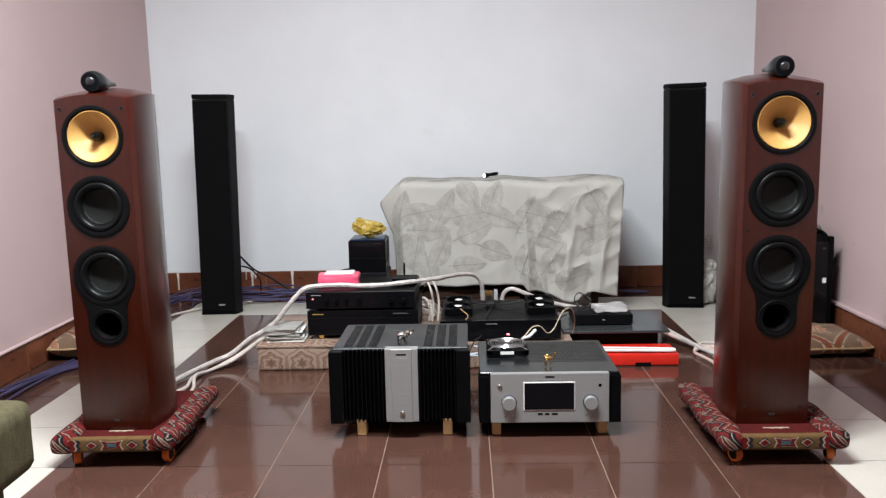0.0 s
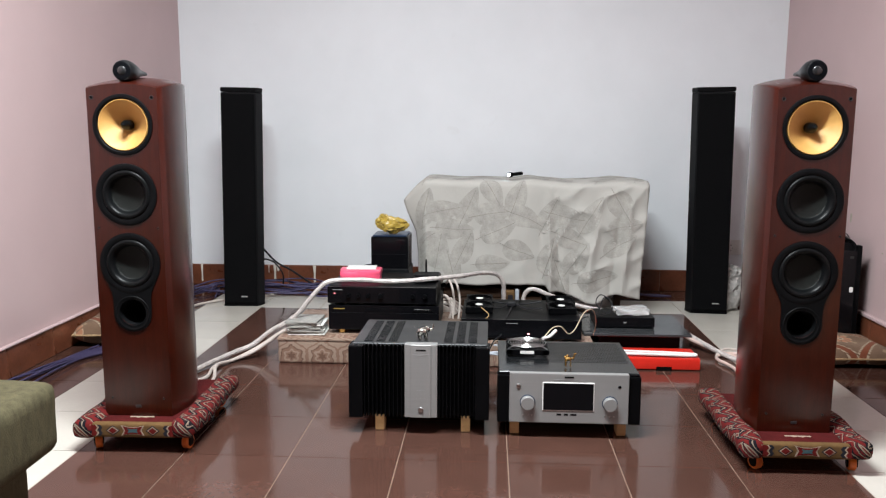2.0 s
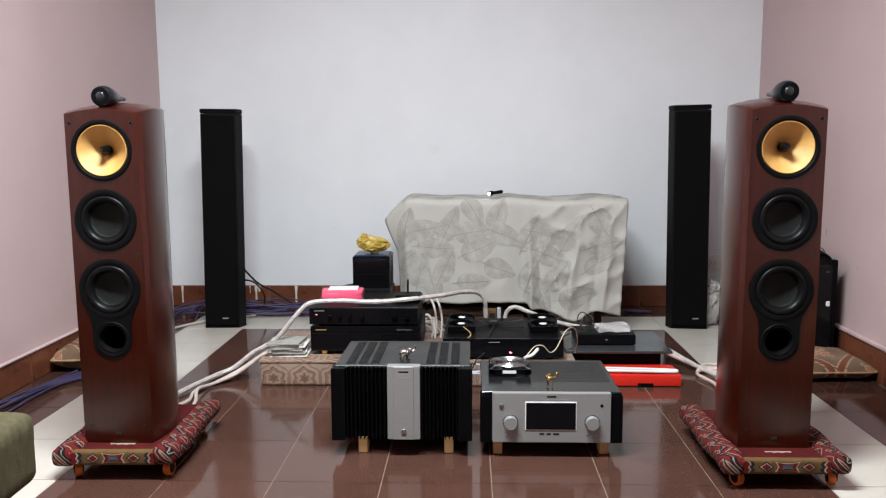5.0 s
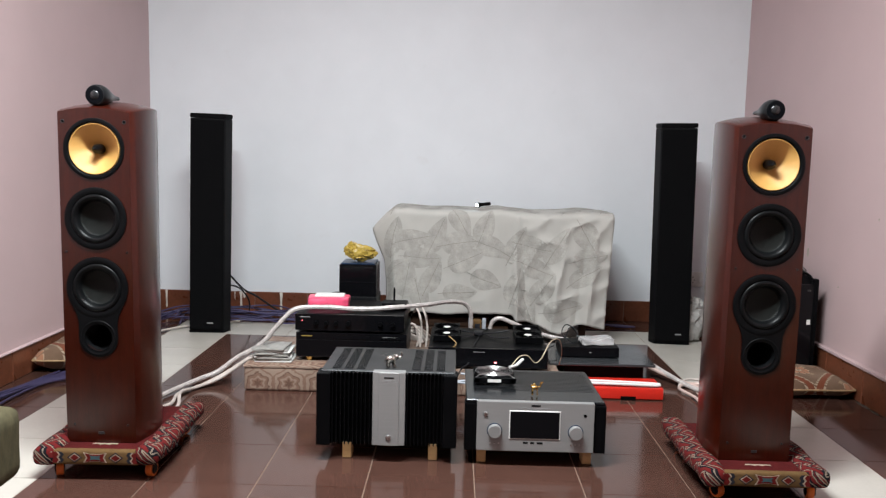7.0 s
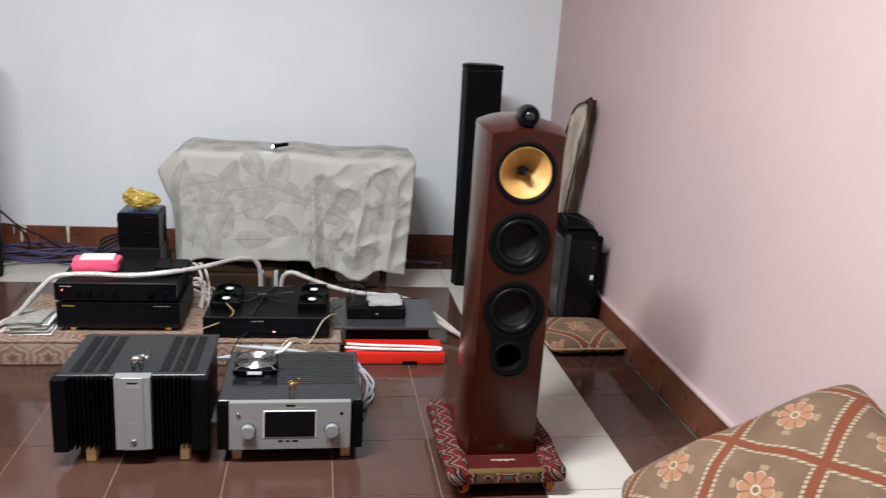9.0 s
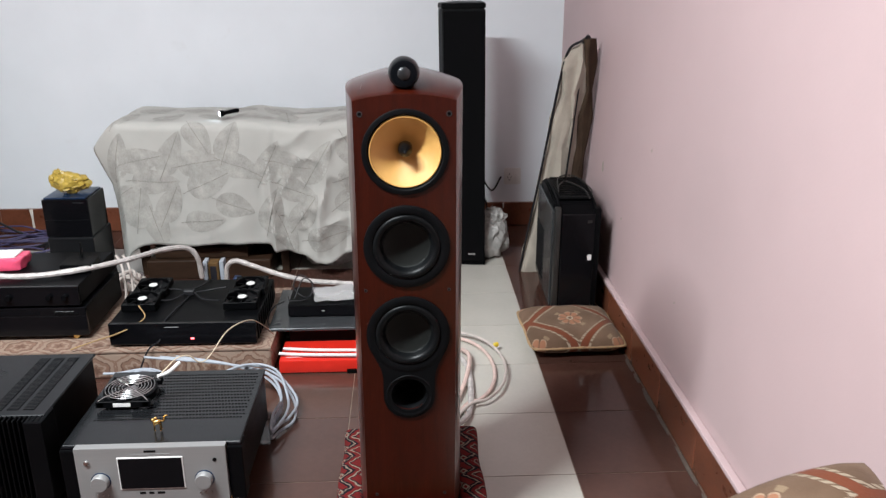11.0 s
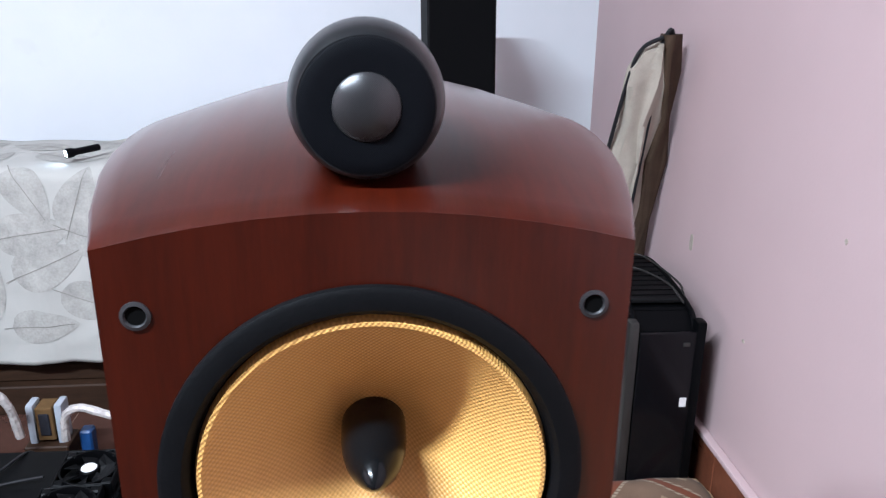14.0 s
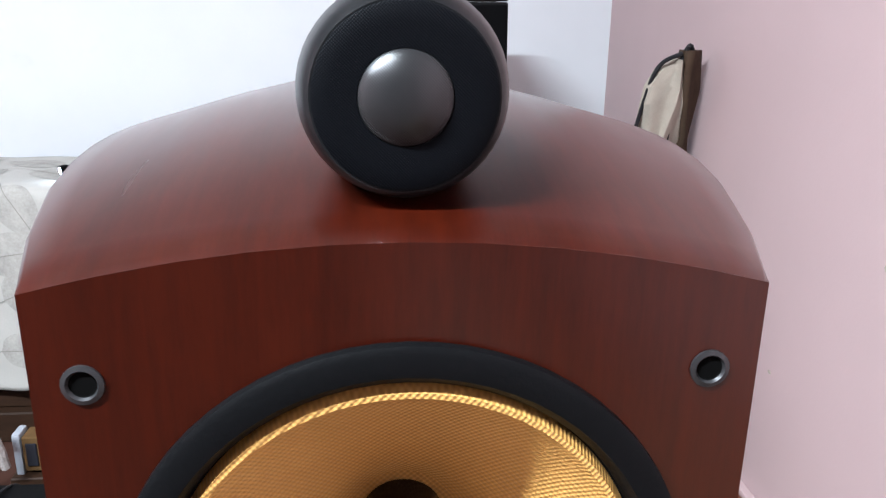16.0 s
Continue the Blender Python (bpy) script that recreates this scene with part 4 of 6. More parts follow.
# ---- cloth-covered platform and the second row ----
e = thing("covered_platform", pose(0, 0, 0), "low platform wrapped in cream and brown damask cloth", "platform")
bm = box(-0.243, 1.010, 3.349, 3.86, 0.0, 0.101, 0.012, 3)
bmesh.ops.subdivide_edges(bm, edges=[ed for ed in bm.edges if ed.calc_length() > 0.3], cuts=24, use_grid_fill=True)
for v in bm.verts:
    if v.co.z < 0.09:
        v.co.y -= 0.003 * noise.noise(v.co * 14) if v.co.y < 3.4 else 0.0
part("wrapped_side", bm, M["damask"], e, "cloth-wrapped sides", smooth=True)
part("top_cloth", box(-0.245, 1.012, 3.345, 3.86, 0.095, 0.105, 0.004, 2), M["damask"], e, "damask cloth top", smooth=True)


def deck(m, w, d, h, label, feet=0.012):
    e = thing("audio_deck", m, label, "hi-fi deck", "black decks stacked on the platform")
    part("case", box(0, w, 0.012, d, feet, h, 0.002, 1), M["black_metal"], e, "black steel case")
    part("front_panel", box(-0.001, w + 0.001, 0, 0.013, feet, h + 0.001, 0.0015, 1), M["gloss_black"], e, "black front panel")
    for x in (0.05, w - 0.05):
        for y in (0.03, d - 0.04):
            part("foot", lathe([(0.0, 0.0), (0.015, 0.0), (0.017, 0.003), (0.017, feet), (0.0, feet)], 20, "Z", (x, y, 0)), M["brass"] if y < 0.1 and feet > 0.013 else M["rubber"], e, smooth=True)
    return e


d1 = deck(pose(-0.050, 3.430, 0.105), 0.448, 0.33, 0.118, "black cassette deck with gold lettering and brass feet", 0.018)
part("lettering", box(0.020, 0.065, -0.0012, 0.001, 0.103, 0.107), M["gold_ink"], d1, "gold maker's name bar")
part("seam", box(0.004, 0.444, -0.0008, 0.001, 0.088, 0.0895), M["grey_metal"], d1)
part("display", box(0.15, 0.30, -0.0012, 0.001, 0.095, 0.108), M["screen"], d1, "dark display window")
for k in range(5):
    part("button", box(0.345 + k * 0.017, 0.356 + k * 0.017, -0.003, 0.001, 0.096, 0.101, 0.0006, 1), M["black_metal"], d1)
part("lettering", box(0.35, 0.41, -0.001, 0.001, 0.105, 0.1062), M["label"], d1)
d2 = deck(pose(-0.052, 3.425, 0.224), 0.438, 0.34, 0.076, "black stereo receiver with knobs stacked on another deck", 0.010)
for x, r in ((0.085, 0.008), (0.125, 0.008), (0.165, 0.008), (0.215, 0.010), (0.345, 0.009), (0.395, 0.009)):
    part("knob", lathe([(0.0, -0.014), (r * 0.9, -0.014), (r, -0.012), (r, 0.0)], 20, at=(x, 0, 0.042)), M["black_metal"], d2, "small black knob", smooth=True)
part("indicator", lathe([(0.0, -0.0015), (0.0022, -0.0015), (0.0022, 0.0)], 10, at=(0.028, 0, 0.05)), M["red_led"], d2, "lit red indicator")
part("lettering", box(0.02, 0.06, -0.0012, 0.001, 0.064, 0.0665), M["label"], d2)

amp2 = deck(pose(0.490, 3.366, 0.105, 0, 0, -0.6), 0.474, 0.38, 0.085, "wide black power amplifier with fans lying on it", 0.010)
part("indicator", box(0.262, 0.272, -0.002, 0.001, 0.028, 0.033), M["red_led"], amp2, "lit red indicator")
part("lettering", box(0.18, 0.225, -0.001, 0.001, 0.071, 0.073), M["label"], amp2)
for k in range(9):
    part("fin", box(0.469, 0.477, 0.03 + k * 0.036, 0.05 + k * 0.036, 0.012, 0.082, 0.001, 1), M["black_metal"], amp2)
for x, y, tilt in ((0.560, 3.512, 2), (0.562, 3.632, 3), (0.897, 3.512, 2), (0.904, 3.632, 3)):
    case_fan(pose(x, y, 0.196, tilt, 0, 2), "black cooling fan with white hub sticker on the amplifier", False, 0.112)

e = thing("wireless_router", pose(0.285, 3.545, 0.300), "small black wireless box with a stub aerial", "router")
part("case", box(0, 0.105, 0, 0.09, 0, 0.030, 0.004, 2), M["black_metal"], e, "matt black case")
part("aerial", lathe([(0.0045, 0.0), (0.0045, 0.040), (0.003, 0.056), (0.0, 0.057)], 12, "Z", (0.047, 0.082, 0.028)), M["rubber"], e, "stub aerial", smooth=True)

bm = box(-0.085, 0.085, -0.05, 0.05, 0.0, 0.042, 0.008, 2)
bmesh.ops.subdivide_edges(bm, edges=bm.edges[:], cuts=2, use_grid_fill=True)
for v in bm.verts:
    v.co += Vector((noise.noise(v.co * 40), noise.noise(v.co * 40 + Vector((5, 0, 0))), max(0, noise.noise(v.co * 35 + Vector((0, 7, 0)))))) * 0.008
e = thing("pink_parcel", pose(0.055, 3.62, 0.300, 0, 0, 4), "crumpled bright pink plastic parcel with a white top", "parcel")
part("wrapper", bm, M["pink_bag"], e, "crumpled pink film", smooth=True)
part("white_flap", box(-0.060, 0.065, -0.035, 0.045, 0.043, 0.049, 0.003, 2), M["white_plastic"], e, "white paper flap")

e = thing("media_box", pose(1.042, 3.552, 0.1165), "small black set-top box with a plastic-wrapped lead on top", "set-top box")
part("case", box(0, 0.245, 0, 0.17, 0.004, 0.046, 0.003, 2), M["black_metal"], e, "black case")
part("front_panel", box(0.004, 0.241, -0.002, 0.002, 0.006, 0.044), M["gloss_black"], e, "gloss black front")
part("indicator", box(0.118, 0.128, -0.0028, -0.001, 0.024, 0.026), M["white_plastic"], e)
for x in (0.03, 0.215):
    part("foot", box(x - 0.01, x + 0.01, 0.02, 0.15, 0.0, 0.0045), M["rubber"], e)
bm = box(-0.07, 0.07, -0.045, 0.045, 0.0, 0.026, 0.008, 2)
bmesh.ops.subdivide_edges(bm, edges=bm.edges[:], cuts=3, use_grid_fill=True)
for v in bm.verts:
    v.co += Vector((noise.noise(v.co * 55), noise.noise(v.co * 55 + Vector((5, 0, 0))), max(0, noise.noise(v.co * 50 + Vector((0, 7, 0)))) * 1.4)) * 0.010
ob = tagged(link("plastic_pouch", bm, M["clear_bag"], smooth=True), "crumpled clear plastic pouch on the set-top box", "plastic bag")
ob.matrix_world = pose(1.199, 3.622, 0.164, 0, 0, 10)
ob = tagged(link("flat_panel", box(0.985, 1.418, 3.462, 3.81, 0.1055, 0.1165, 0.002, 1), M["shelf_grey"]), "thin grey panel laid across the platform and a box", "panel")
# black block added for the shaded gap below the panel, and to carry it
ob = tagged(link("dark_gap_block", box(1.05, 1.38, 3.500, 3.86, 0.0, 0.105, 0.004, 2), M["black_metal"]), "black block added under the panel to fill its shaded gap", "case")

e = thing("red_toolbox", pose(1.032, 3.352, 0.0), "low bright red plastic case with notched front", "case")
part("shell", box(0.0, 0.395, 0.0, 0.150, 0.004, 0.050, 0.006, 2), M["red_plastic"], e, "red plastic shell", smooth=True)
part("lid_panel", box(0.02, 0.375, 0.02, 0.135, 0.0495, 0.054, 0.002, 1), M["red_plastic"], e, "raised lid panel")
# black block on the front in place of a recess with shade in it
part("grip_notch_shade", box(0.225, 0.285, -0.003, 0.01, 0.0, 0.016, 0.001, 1), M["dark"], e, "black block painted as the shaded finger notch")
cable("white_hanger", [(1.04, 3.42, 0.062), (1.15, 3.405, 0.062), (1.30, 3.40, 0.060), (1.405, 3.385, 0.060), (1.412, 3.372, 0.060), (1.40, 3.362, 0.060), (1.30, 3.362, 0.062), (1.12, 3.372, 0.062), (1.03, 3.385, 0.062)], 0.0055, M["white_plastic"], "bent white plastic rod lying on the red case", "rod")

# stack of sleeves on the platform's end
e = thing("sleeve_stack", pose(-0.145, 3.45, 0.105), "untidy stack of clear-wrapped disc sleeves and papers", "stack")
for k in range(9):
    w = 0.075 - (k % 3) * 0.004
    o = part("sleeve", box(-w, w, -0.065, 0.065, 0.0, 0.0055, 0.001, 1), M["paper"] if k % 3 else M["white_plastic"] if k != 8 else M["clear_bag"], e)
    o.matrix_local = pose(random.uniform(-0.008, 0.012), random.uniform(-0.01, 0.01), 0.001 + k * 0.0064, random.uniform(-1, 1), random.uniform(-1.5, 1.5), random.uniform(-14, 14))

# ---- draped table ----
TX0, TX1, TY0, TY1, TZ = 0.232, 1.300, 4.245, 4.62, 0.668
e = thing("wooden_table", pose(0, 0, 0), "old dark wooden table hidden under a leaf-print cloth", "table")
part("top", box(TX0 + 0.05, TX1 - 0.005, TY0 + 0.03, TY1, TZ - 0.045, TZ - 0.010, 0.004, 2), M["old_wood"], e)
for x, y in ((TX0 + 0.06, TY0 + 0.035), (TX1 - 0.075, TY0 + 0.035), (TX0 + 0.06, TY1 - 0.075), (TX1 - 0.075, TY1 - 0.075), (0.90, TY0 + 0.035), (0.90, TY1 - 0.075)):
    bm = box(x, x + 0.05, y, y + 0.05, 0.0, TZ - 0.045, 0.003, 1)
    for v in bm.verts:
        if v.co.z < 0.1:
            v.co.x += (x + 0.025 - v.co.x) * 0.35
            v.co.y += (y + 0.025 - v.co.y) * 0.35
    part("leg", bm, M["old_wood"], e)
part("rail", box(TX0 + 0.06, TX1 - 0.03, TY0 + 0.040, TY0 + 0.068, 0.165, 0.225, 0.003, 1), M["old_wood"], e, "front rail")
part("rail", box(TX0 + 0.03, TX1 - 0.03, TY1 - 0.06, TY1 - 0.03, 0.165, 0.225, 0.003, 1), M["old_wood"], e, "back rail")
part("shelf", box(TX0 + 0.03, TX1 - 0.03, TY0 + 0.055, TY1 - 0.07, 0.205, 0.222, 0.002, 1), M["old_wood"], e, "low shelf")
part("backboard", box(TX0 + 0.03, TX1 - 0.03, TY1 - 0.028, TY1 - 0.012, 0.004, TZ - 0.03), M["old_wood"], e, "dark back panel")

bx = thing("wooden_board", pose(0.47, 4.20, 0.0), "dark worn boards stored on the floor under the draped table", "board")
for k, (x0, x1, y, z, hh) in enumerate(((-0.13, 0.40, 0.03, 0.0, 0.085), (-0.10, 0.30, 0.06, 0.086, 0.050), (0.05, 0.41, 0.10, 0.137, 0.026))):
    part("plank", box(x0, x1, y, y + 0.28, z, z + hh, 0.004, 1), M["old_wood"], bx)


def drape_place(u, v, lift=0.0):
    """u: 0 to 1 along the table; v: metres of cloth from its back edge, over the front edge and down."""
    x = TX0 - 0.045 + u * (TX1 - TX0 + 0.095)
    depth = TY1 - TY0 + 0.005
    right = 1 / (1 + math.exp(-(u - 0.62) * 40))
    drop = max(0.0, v - depth)
    ridge = lambda c, lean, w: math.exp(-((u - c - lean * drop) / w) ** 2)
    fold = 0.007 * math.sin(u * 17 + 0.6) + 0.005 * math.sin(u * 43 + 2.0 + v * 4) + 0.030 * ridge(0.600, 0.03, 0.016) - 0.012 * ridge(0.632, 0.05, 0.014)
    fold += 0.012 * ridge(0.69, 0.20, 0.022) + 0.016 * ridge(0.83, -0.12, 0.018) - 0.010 * ridge(0.80, -0.16, 0.020) + 0.020 * ridge(0.945, -0.05, 0.016) - 0.012 * ridge(0.915, -0.08, 0.014) + 0.006 * ridge(0.36, 0.05, 0.02) + 0.006 * ridge(0.17, -0.03, 0.02)
    crease = 1 - abs(noise.noise(Vector((u * 9 + v * 3, v * 5 - u * 4, 2.2)))) * 2
    wr = (0.004 + 0.004 * right) * noise.noise(Vector((u * 13, v * 11, 1.7))) + (0.002 + 0.013 * right) * crease ** 3 * (crease > 0)
    ramp = 0.008 * math.exp(-((u - 0.13) / 0.10) ** 2) + 0.012 * math.exp(-((u - 0.52) / 0.05) ** 2) - 0.006 * math.exp(-((u - 0.68) / 0.09) ** 2) + 0.003 * math.sin(u * 23)
    side = max(0.0, 0.085 - u) / 0.085
    r = 0.030
    if v < depth - r:
        y, z, n = TY1 - v, TZ + 0.010 + ramp + abs(wr) * 0.4, Vector((0, 0, 1))
    elif v < depth + r:
        a = (v - depth + r) / (2 * r) * math.pi / 2
        y, z = TY0 - 0.005 + r - r * math.sin(a) - 0.012 * math.sin(a) - wr * math.sin(a), TZ + 0.010 + ramp - r + r * math.cos(a)
        n = Vector((0, -math.sin(a), math.cos(a)))
    else:
        hang = v - depth - r
        y, z = TY0 - 0.017 - (fold * min(1, hang * 3.5) + wr) - 0.03 * hang, TZ + 0.010 + ramp - r - hang
        n = Vector((0, -1, 0.05))
    if side > 0:
        k = max(0.0, min(1.0, (z - 0.30) / 0.30))
        z -= 0.10 * side ** 1.4 * k
        x += 0.055 * side * (1 - max(0.0, min(1.0, (z - 0.42) / 0.15))) - 0.02 * side * k
        y += 0.05 * side
    x += 0.028 * max(0.0, u - 0.75) / 0.25 * max(0.0, min(1.0, (z - 0.14) / 0.5))
    return Vector((x, y, z)) + n * lift


def drape_end(u):
    """Length of the hanging front along the table."""
    hang = 0.488 + 0.075 * math.exp(-((u - 0.03) / 0.07) ** 2) + 0.028 * max(0, u - 0.58) / 0.42 + 0.030 / (1 + math.exp(-(u - 0.607) * 300)) + 0.030 * math.exp(-((u - 0.80) / 0.07) ** 2) - 0.010 * math.exp(-((u - 0.90) / 0.04) ** 2) + 0.006 * math.sin(u * 26)
    return TY1 - TY0 + 0.035 + hang


NU, NV = 110, 80
bm = bmesh.new()
grid = []
for i in range(NU + 1):
    u = i / NU
    end = drape_end(u)
    grid.append([bm.verts.new(drape_place(u, end * j / NV)) for j in range(NV + 1)])
for i in range(NU):
    for j in range(NV):
        bm.faces.new((grid[i][j], grid[i + 1][j], grid[i + 1][j + 1], grid[i][j + 1]))
cloth = thing("table_cloth", pose(0, 0, 0), "cream cloth printed with large grey leaves, draped over the table", "tablecloth")
sheet = part("cloth", bm, M["linen"], cloth, "cream linen sheet", smooth=True)
sm = sheet.modifiers.new("thickness", "SOLIDIFY")
sm.thickness, sm.offset = 0.0015, -1


def leaf_shape(cx, cv, length, width, turn):
    """A pointed leaf in the cloth's own plane, with its stalk."""
    half_w = lambda t: width * (math.sin(math.pi * t ** 0.72) ** 0.70) * (1 - 0.2 * t)
    ca, sa = math.cos(turn), math.sin(turn)
    return lambda t, s: (cx + (t - 0.5) * length * ca - s * half_w(t) * sa, cv + (t - 0.5) * length * sa + s * half_w(t) * ca)


span = TX1 - TX0 + 0.095
leaves, ribs = bmesh.new(), bmesh.new()
rnd = random.Random(7)
# leaves on the hanging front: along the table and down from its edge (in centimetres), and turn in degrees
FRONT = ((9, 14, 75), (19, 15, 15), (31, 12, 65), (43, 6, -60), (55, 7, 70), (43, 16, 10), (60, 19, -25), (24, 24, 0), (46, 24, 25), (7, 31, 30), (16, 35, 80), (29, 33, 65), (56, 35, -25), (43, 41, 5),
         (23, 45, -75), (71, 16, 65), (80, 17, -10), (91, 16, 60), (105, 13, -60), (107, 22, 15), (82, 28, -20), (105, 31, 35), (85, 37, 55), (71, 37, 75), (77, 48, -70), (95, 48, 10), (4, 43, 40))
spots = [(a / 100, TY1 - TY0 + 0.005 + d / 100, -radians(t)) for a, d, t in FRONT]
for row in range(2):
    for col in range(7):
        spots.append((0.06 + (col + 0.5 * (row % 2)) * 0.165 + rnd.uniform(-0.03, 0.03), 0.10 + row * 0.17 + rnd.uniform(-0.03, 0.03), rnd.uniform(-3, 3)))
for cx, cv, turn in spots:
    ln, wd = rnd.uniform(0.172, 0.212), rnd.uniform(0.050, 0.064)
    f = leaf_shape(cx, cv, ln, wd, turn)
    ok = lambda x, v: 0.012 < x / span < 0.99 and 0.01 < v < drape_end(min(1, max(0, x / span))) - 0.006
    lay = 0.0012 + 0.0004 * rnd.random()
    N, K = 16, 6
    pts = [[f(i / N, -1 + 2 * k / K) for k in range(K + 1)] for i in range(N + 1)]
    vs = {}
    for i in range(N):
        for k in range(K):
            quad = [(i, k), (i + 1, k), (i + 1, k + 1), (i, k + 1)]
            if all(ok(*pts[a][b]) for a, b in quad):
                for a, b in quad:
                    if (a, b) not in vs:
                        x, v = pts[a][b]
                        vs[(a, b)] = leaves.verts.new(drape_place(x / span, v, lay))
                try:
                    leaves.faces.new([vs[q] for q in quad])
                except ValueError:
                    pass
    prev = None
    for i in range(N + 1):
        t = -0.12 + 1.04 * i / N
        row = [(cx + (t - 0.5) * ln * math.cos(turn) - q * math.sin(turn), cv + (t - 0.5) * ln * math.sin(turn) + q * math.cos(turn)) for q in (-0.0011, 0.0011)]
        if all(ok(*p) for p in row):
            cur = [ribs.verts.new(drape_place(x / span, v, lay + 0.0010)) for x, v in row]
            if prev:
                ribs.faces.new((prev[0], prev[1], cur[1], cur[0]))
            prev = cur
        else:
            prev = None
tagged(part("leaf_print", leaves, M["leaf_ink"], sheet, "soft grey leaf print", smooth=True), kind="stuff")
tagged(part("leaf_ribs", ribs, M["rib_ink"], sheet, "darker leaf ribs", smooth=True), kind="stuff")

e = thing("torch", pose(0.704, 4.315, 0.706, 4, 0, -50), "small black torch lying lit on the cloth", "torch")
part("barrel", lathe([(0.0, 0.075), (0.008, 0.075), (0.009, 0.07), (0.009, 0.012), (0.0125, 0.004), (0.0125, -0.012), (0.0085, -0.0125)], 24, "Y"), M["black_metal"], e, "ribbed black barrel", smooth=True)
part("lens", lathe([(0.0085, -0.0125), (0.0, -0.0130)], 24, "Y"), M["torch_glow"], e, "bright white lens")

# boxes beside the table
e = thing("black_speaker_box", pose(0.036, 4.03, 0.268), "black electronic box wrapped in film with a blue top", "box")
part("case", box(0.0, 0.178, 0.0, 0.18, 0.0, 0.155, 0.004, 2), M["gloss_black"], e, "glossy black case")
part("blue_cover", box(0.008, 0.170, 0.004, 0.17, 0.155, 0.162, 0.003, 2), M["navy"], e, "blue sheet on top")
part("print_line", box(0.12, 0.16, -0.001, 0.001, 0.140, 0.143), M["insert"], e)
part("drawer_line", box(0.004, 0.174, -0.001, 0.001, 0.070, 0.0715), M["grey_metal"], e)
ob = tagged(link("grey_carton", box(0.040, 0.218, 4.02, 4.22, 0.0, 0.268, 0.003, 1), M["grey_metal"]), "dark grey upright box under the black one", "box")
bm = ball((0.01, 0, 0.038), 0.056, None, 4, (1.25, 0.8, 0.68), 0.30, 3.0, 16)
ball((-0.030, 0.0, 0.052), 0.034, bm, 4, (1.1, 0.9, 1.0), 0.40, 9.0, 20)
ob = tagged(link("yellow_bag", bm, M["yellow_bag"], smooth=True), "crumpled mustard-yellow plastic bag on the black box", "plastic bag")
ob.matrix_world = pose(0.120, 4.11, 0.434)

# ---- right-hand corner ----
pc = thing("computer_tower", pose(1.998, 3.735, 0.0, 0, 0, -2), "dusty black computer tower standing against the pink wall", "computer")
bm = bmesh.new()
prof = [(0.0, 0.030), (0.0, 0.410), (0.06, 0.455), (0.30, 0.470), (0.40, 0.455), (0.44, 0.41), (0.44, 0.03)]
lo, hi = [bm.verts.new((0.014, y, z)) for y, z in prof], [bm.verts.new((0.168, y, z)) for y, z in prof]
bm.faces.new(lo), bm.faces.new(hi)
for i in range(len(prof)):
    j = (i + 1) % len(prof)
    bm.faces.new((lo[i], lo[j], hi[j], hi[i]))
bmesh.ops.bevel(bm, geom=bm.edges[:], offset=0.006, segments=2, affect="EDGES")
part("case", bm, M["black_metal"], pc, "matt black steel case")
part("front_panel", box(0.034, 0.160, -0.010, 0.004, 0.035, 0.428, 0.004, 2), M["gloss_black"], pc, "gloss black front")
for x0, c in ((0.010, "grey_trim"), (0.156, "black_metal")):
    part("front_pillar", box(x0, x0 + 0.022, -0.014, 0.020, 0.020, 0.452, 0.007, 2), M[c], pc, "gunmetal front pillar" if c == "grey_trim" else "black front pillar", smooth=True)
sp = part("side_panel", box(0.004, 0.016, 0.030, 0.425, 0.05, 0.43, 0.003, 1), M["window_panel"], pc, "smoked plastic side window")
for k in range(12):
    part("grille_bar", box(0.001, 0.005, 0.22, 0.41, 0.08 + k * 0.018, 0.087 + k * 0.018, 0.0008, 1), M["slot"], sp)
part("top_grille", box(0.035, 0.155, 0.07, 0.36, 0.462, 0.474, 0.003, 1), M["slot"], pc, "perforated dark top")
for k in range(9):
    part("top_bar", box(0.040, 0.150, 0.09 + k * 0.03, 0.096 + k * 0.03, 0.4735, 0.4765), M["black_metal"], pc)
for x0 in (0.024, 0.156):
    part("top_rail", sweep([(x0 + 0.005, 0.015, 0.425), (x0 + 0.005, 0.05, 0.456), (x0 + 0.005, 0.20, 0.471), (x0 + 0.005, 0.36, 0.464), (x0 + 0.005, 0.43, 0.43)], 0.0060, 8, 5), M["black_metal"], pc, "carrying rail", smooth=True)
part("white_sticker", box(0.136, 0.151, -0.0115, -0.009, 0.250, 0.272), M["white_plastic"], pc, "small white sticker")
part("emblem", box(0.130, 0.146, -0.0112, -0.009, 0.395, 0.405, 0.001, 1), M["grey_trim"], pc, "small dull emblem")
for y in (0.03, 0.36):
    for x in (0.02, 0.14):
        part("foot", box(x, x + 0.03, y, y + 0.05, 0.0, 0.032, 0.003, 1), M["rubber"], pc)
cable("usb_lead", [(2.146, 3.783, 0.47), (2.136, 3.863, 0.487), (2.086, 3.953, 0.492), (2.046, 3.883, 0.494), (2.036, 3.823, 0.487), (2.066, 4.003, 0.494), (2.136, 4.043, 0.490), (2.166, 3.883, 0.484), (2.161, 3.823, 0.474)], 0.0024, M["grey_trim"], "thin grey lead looped on the computer's top")


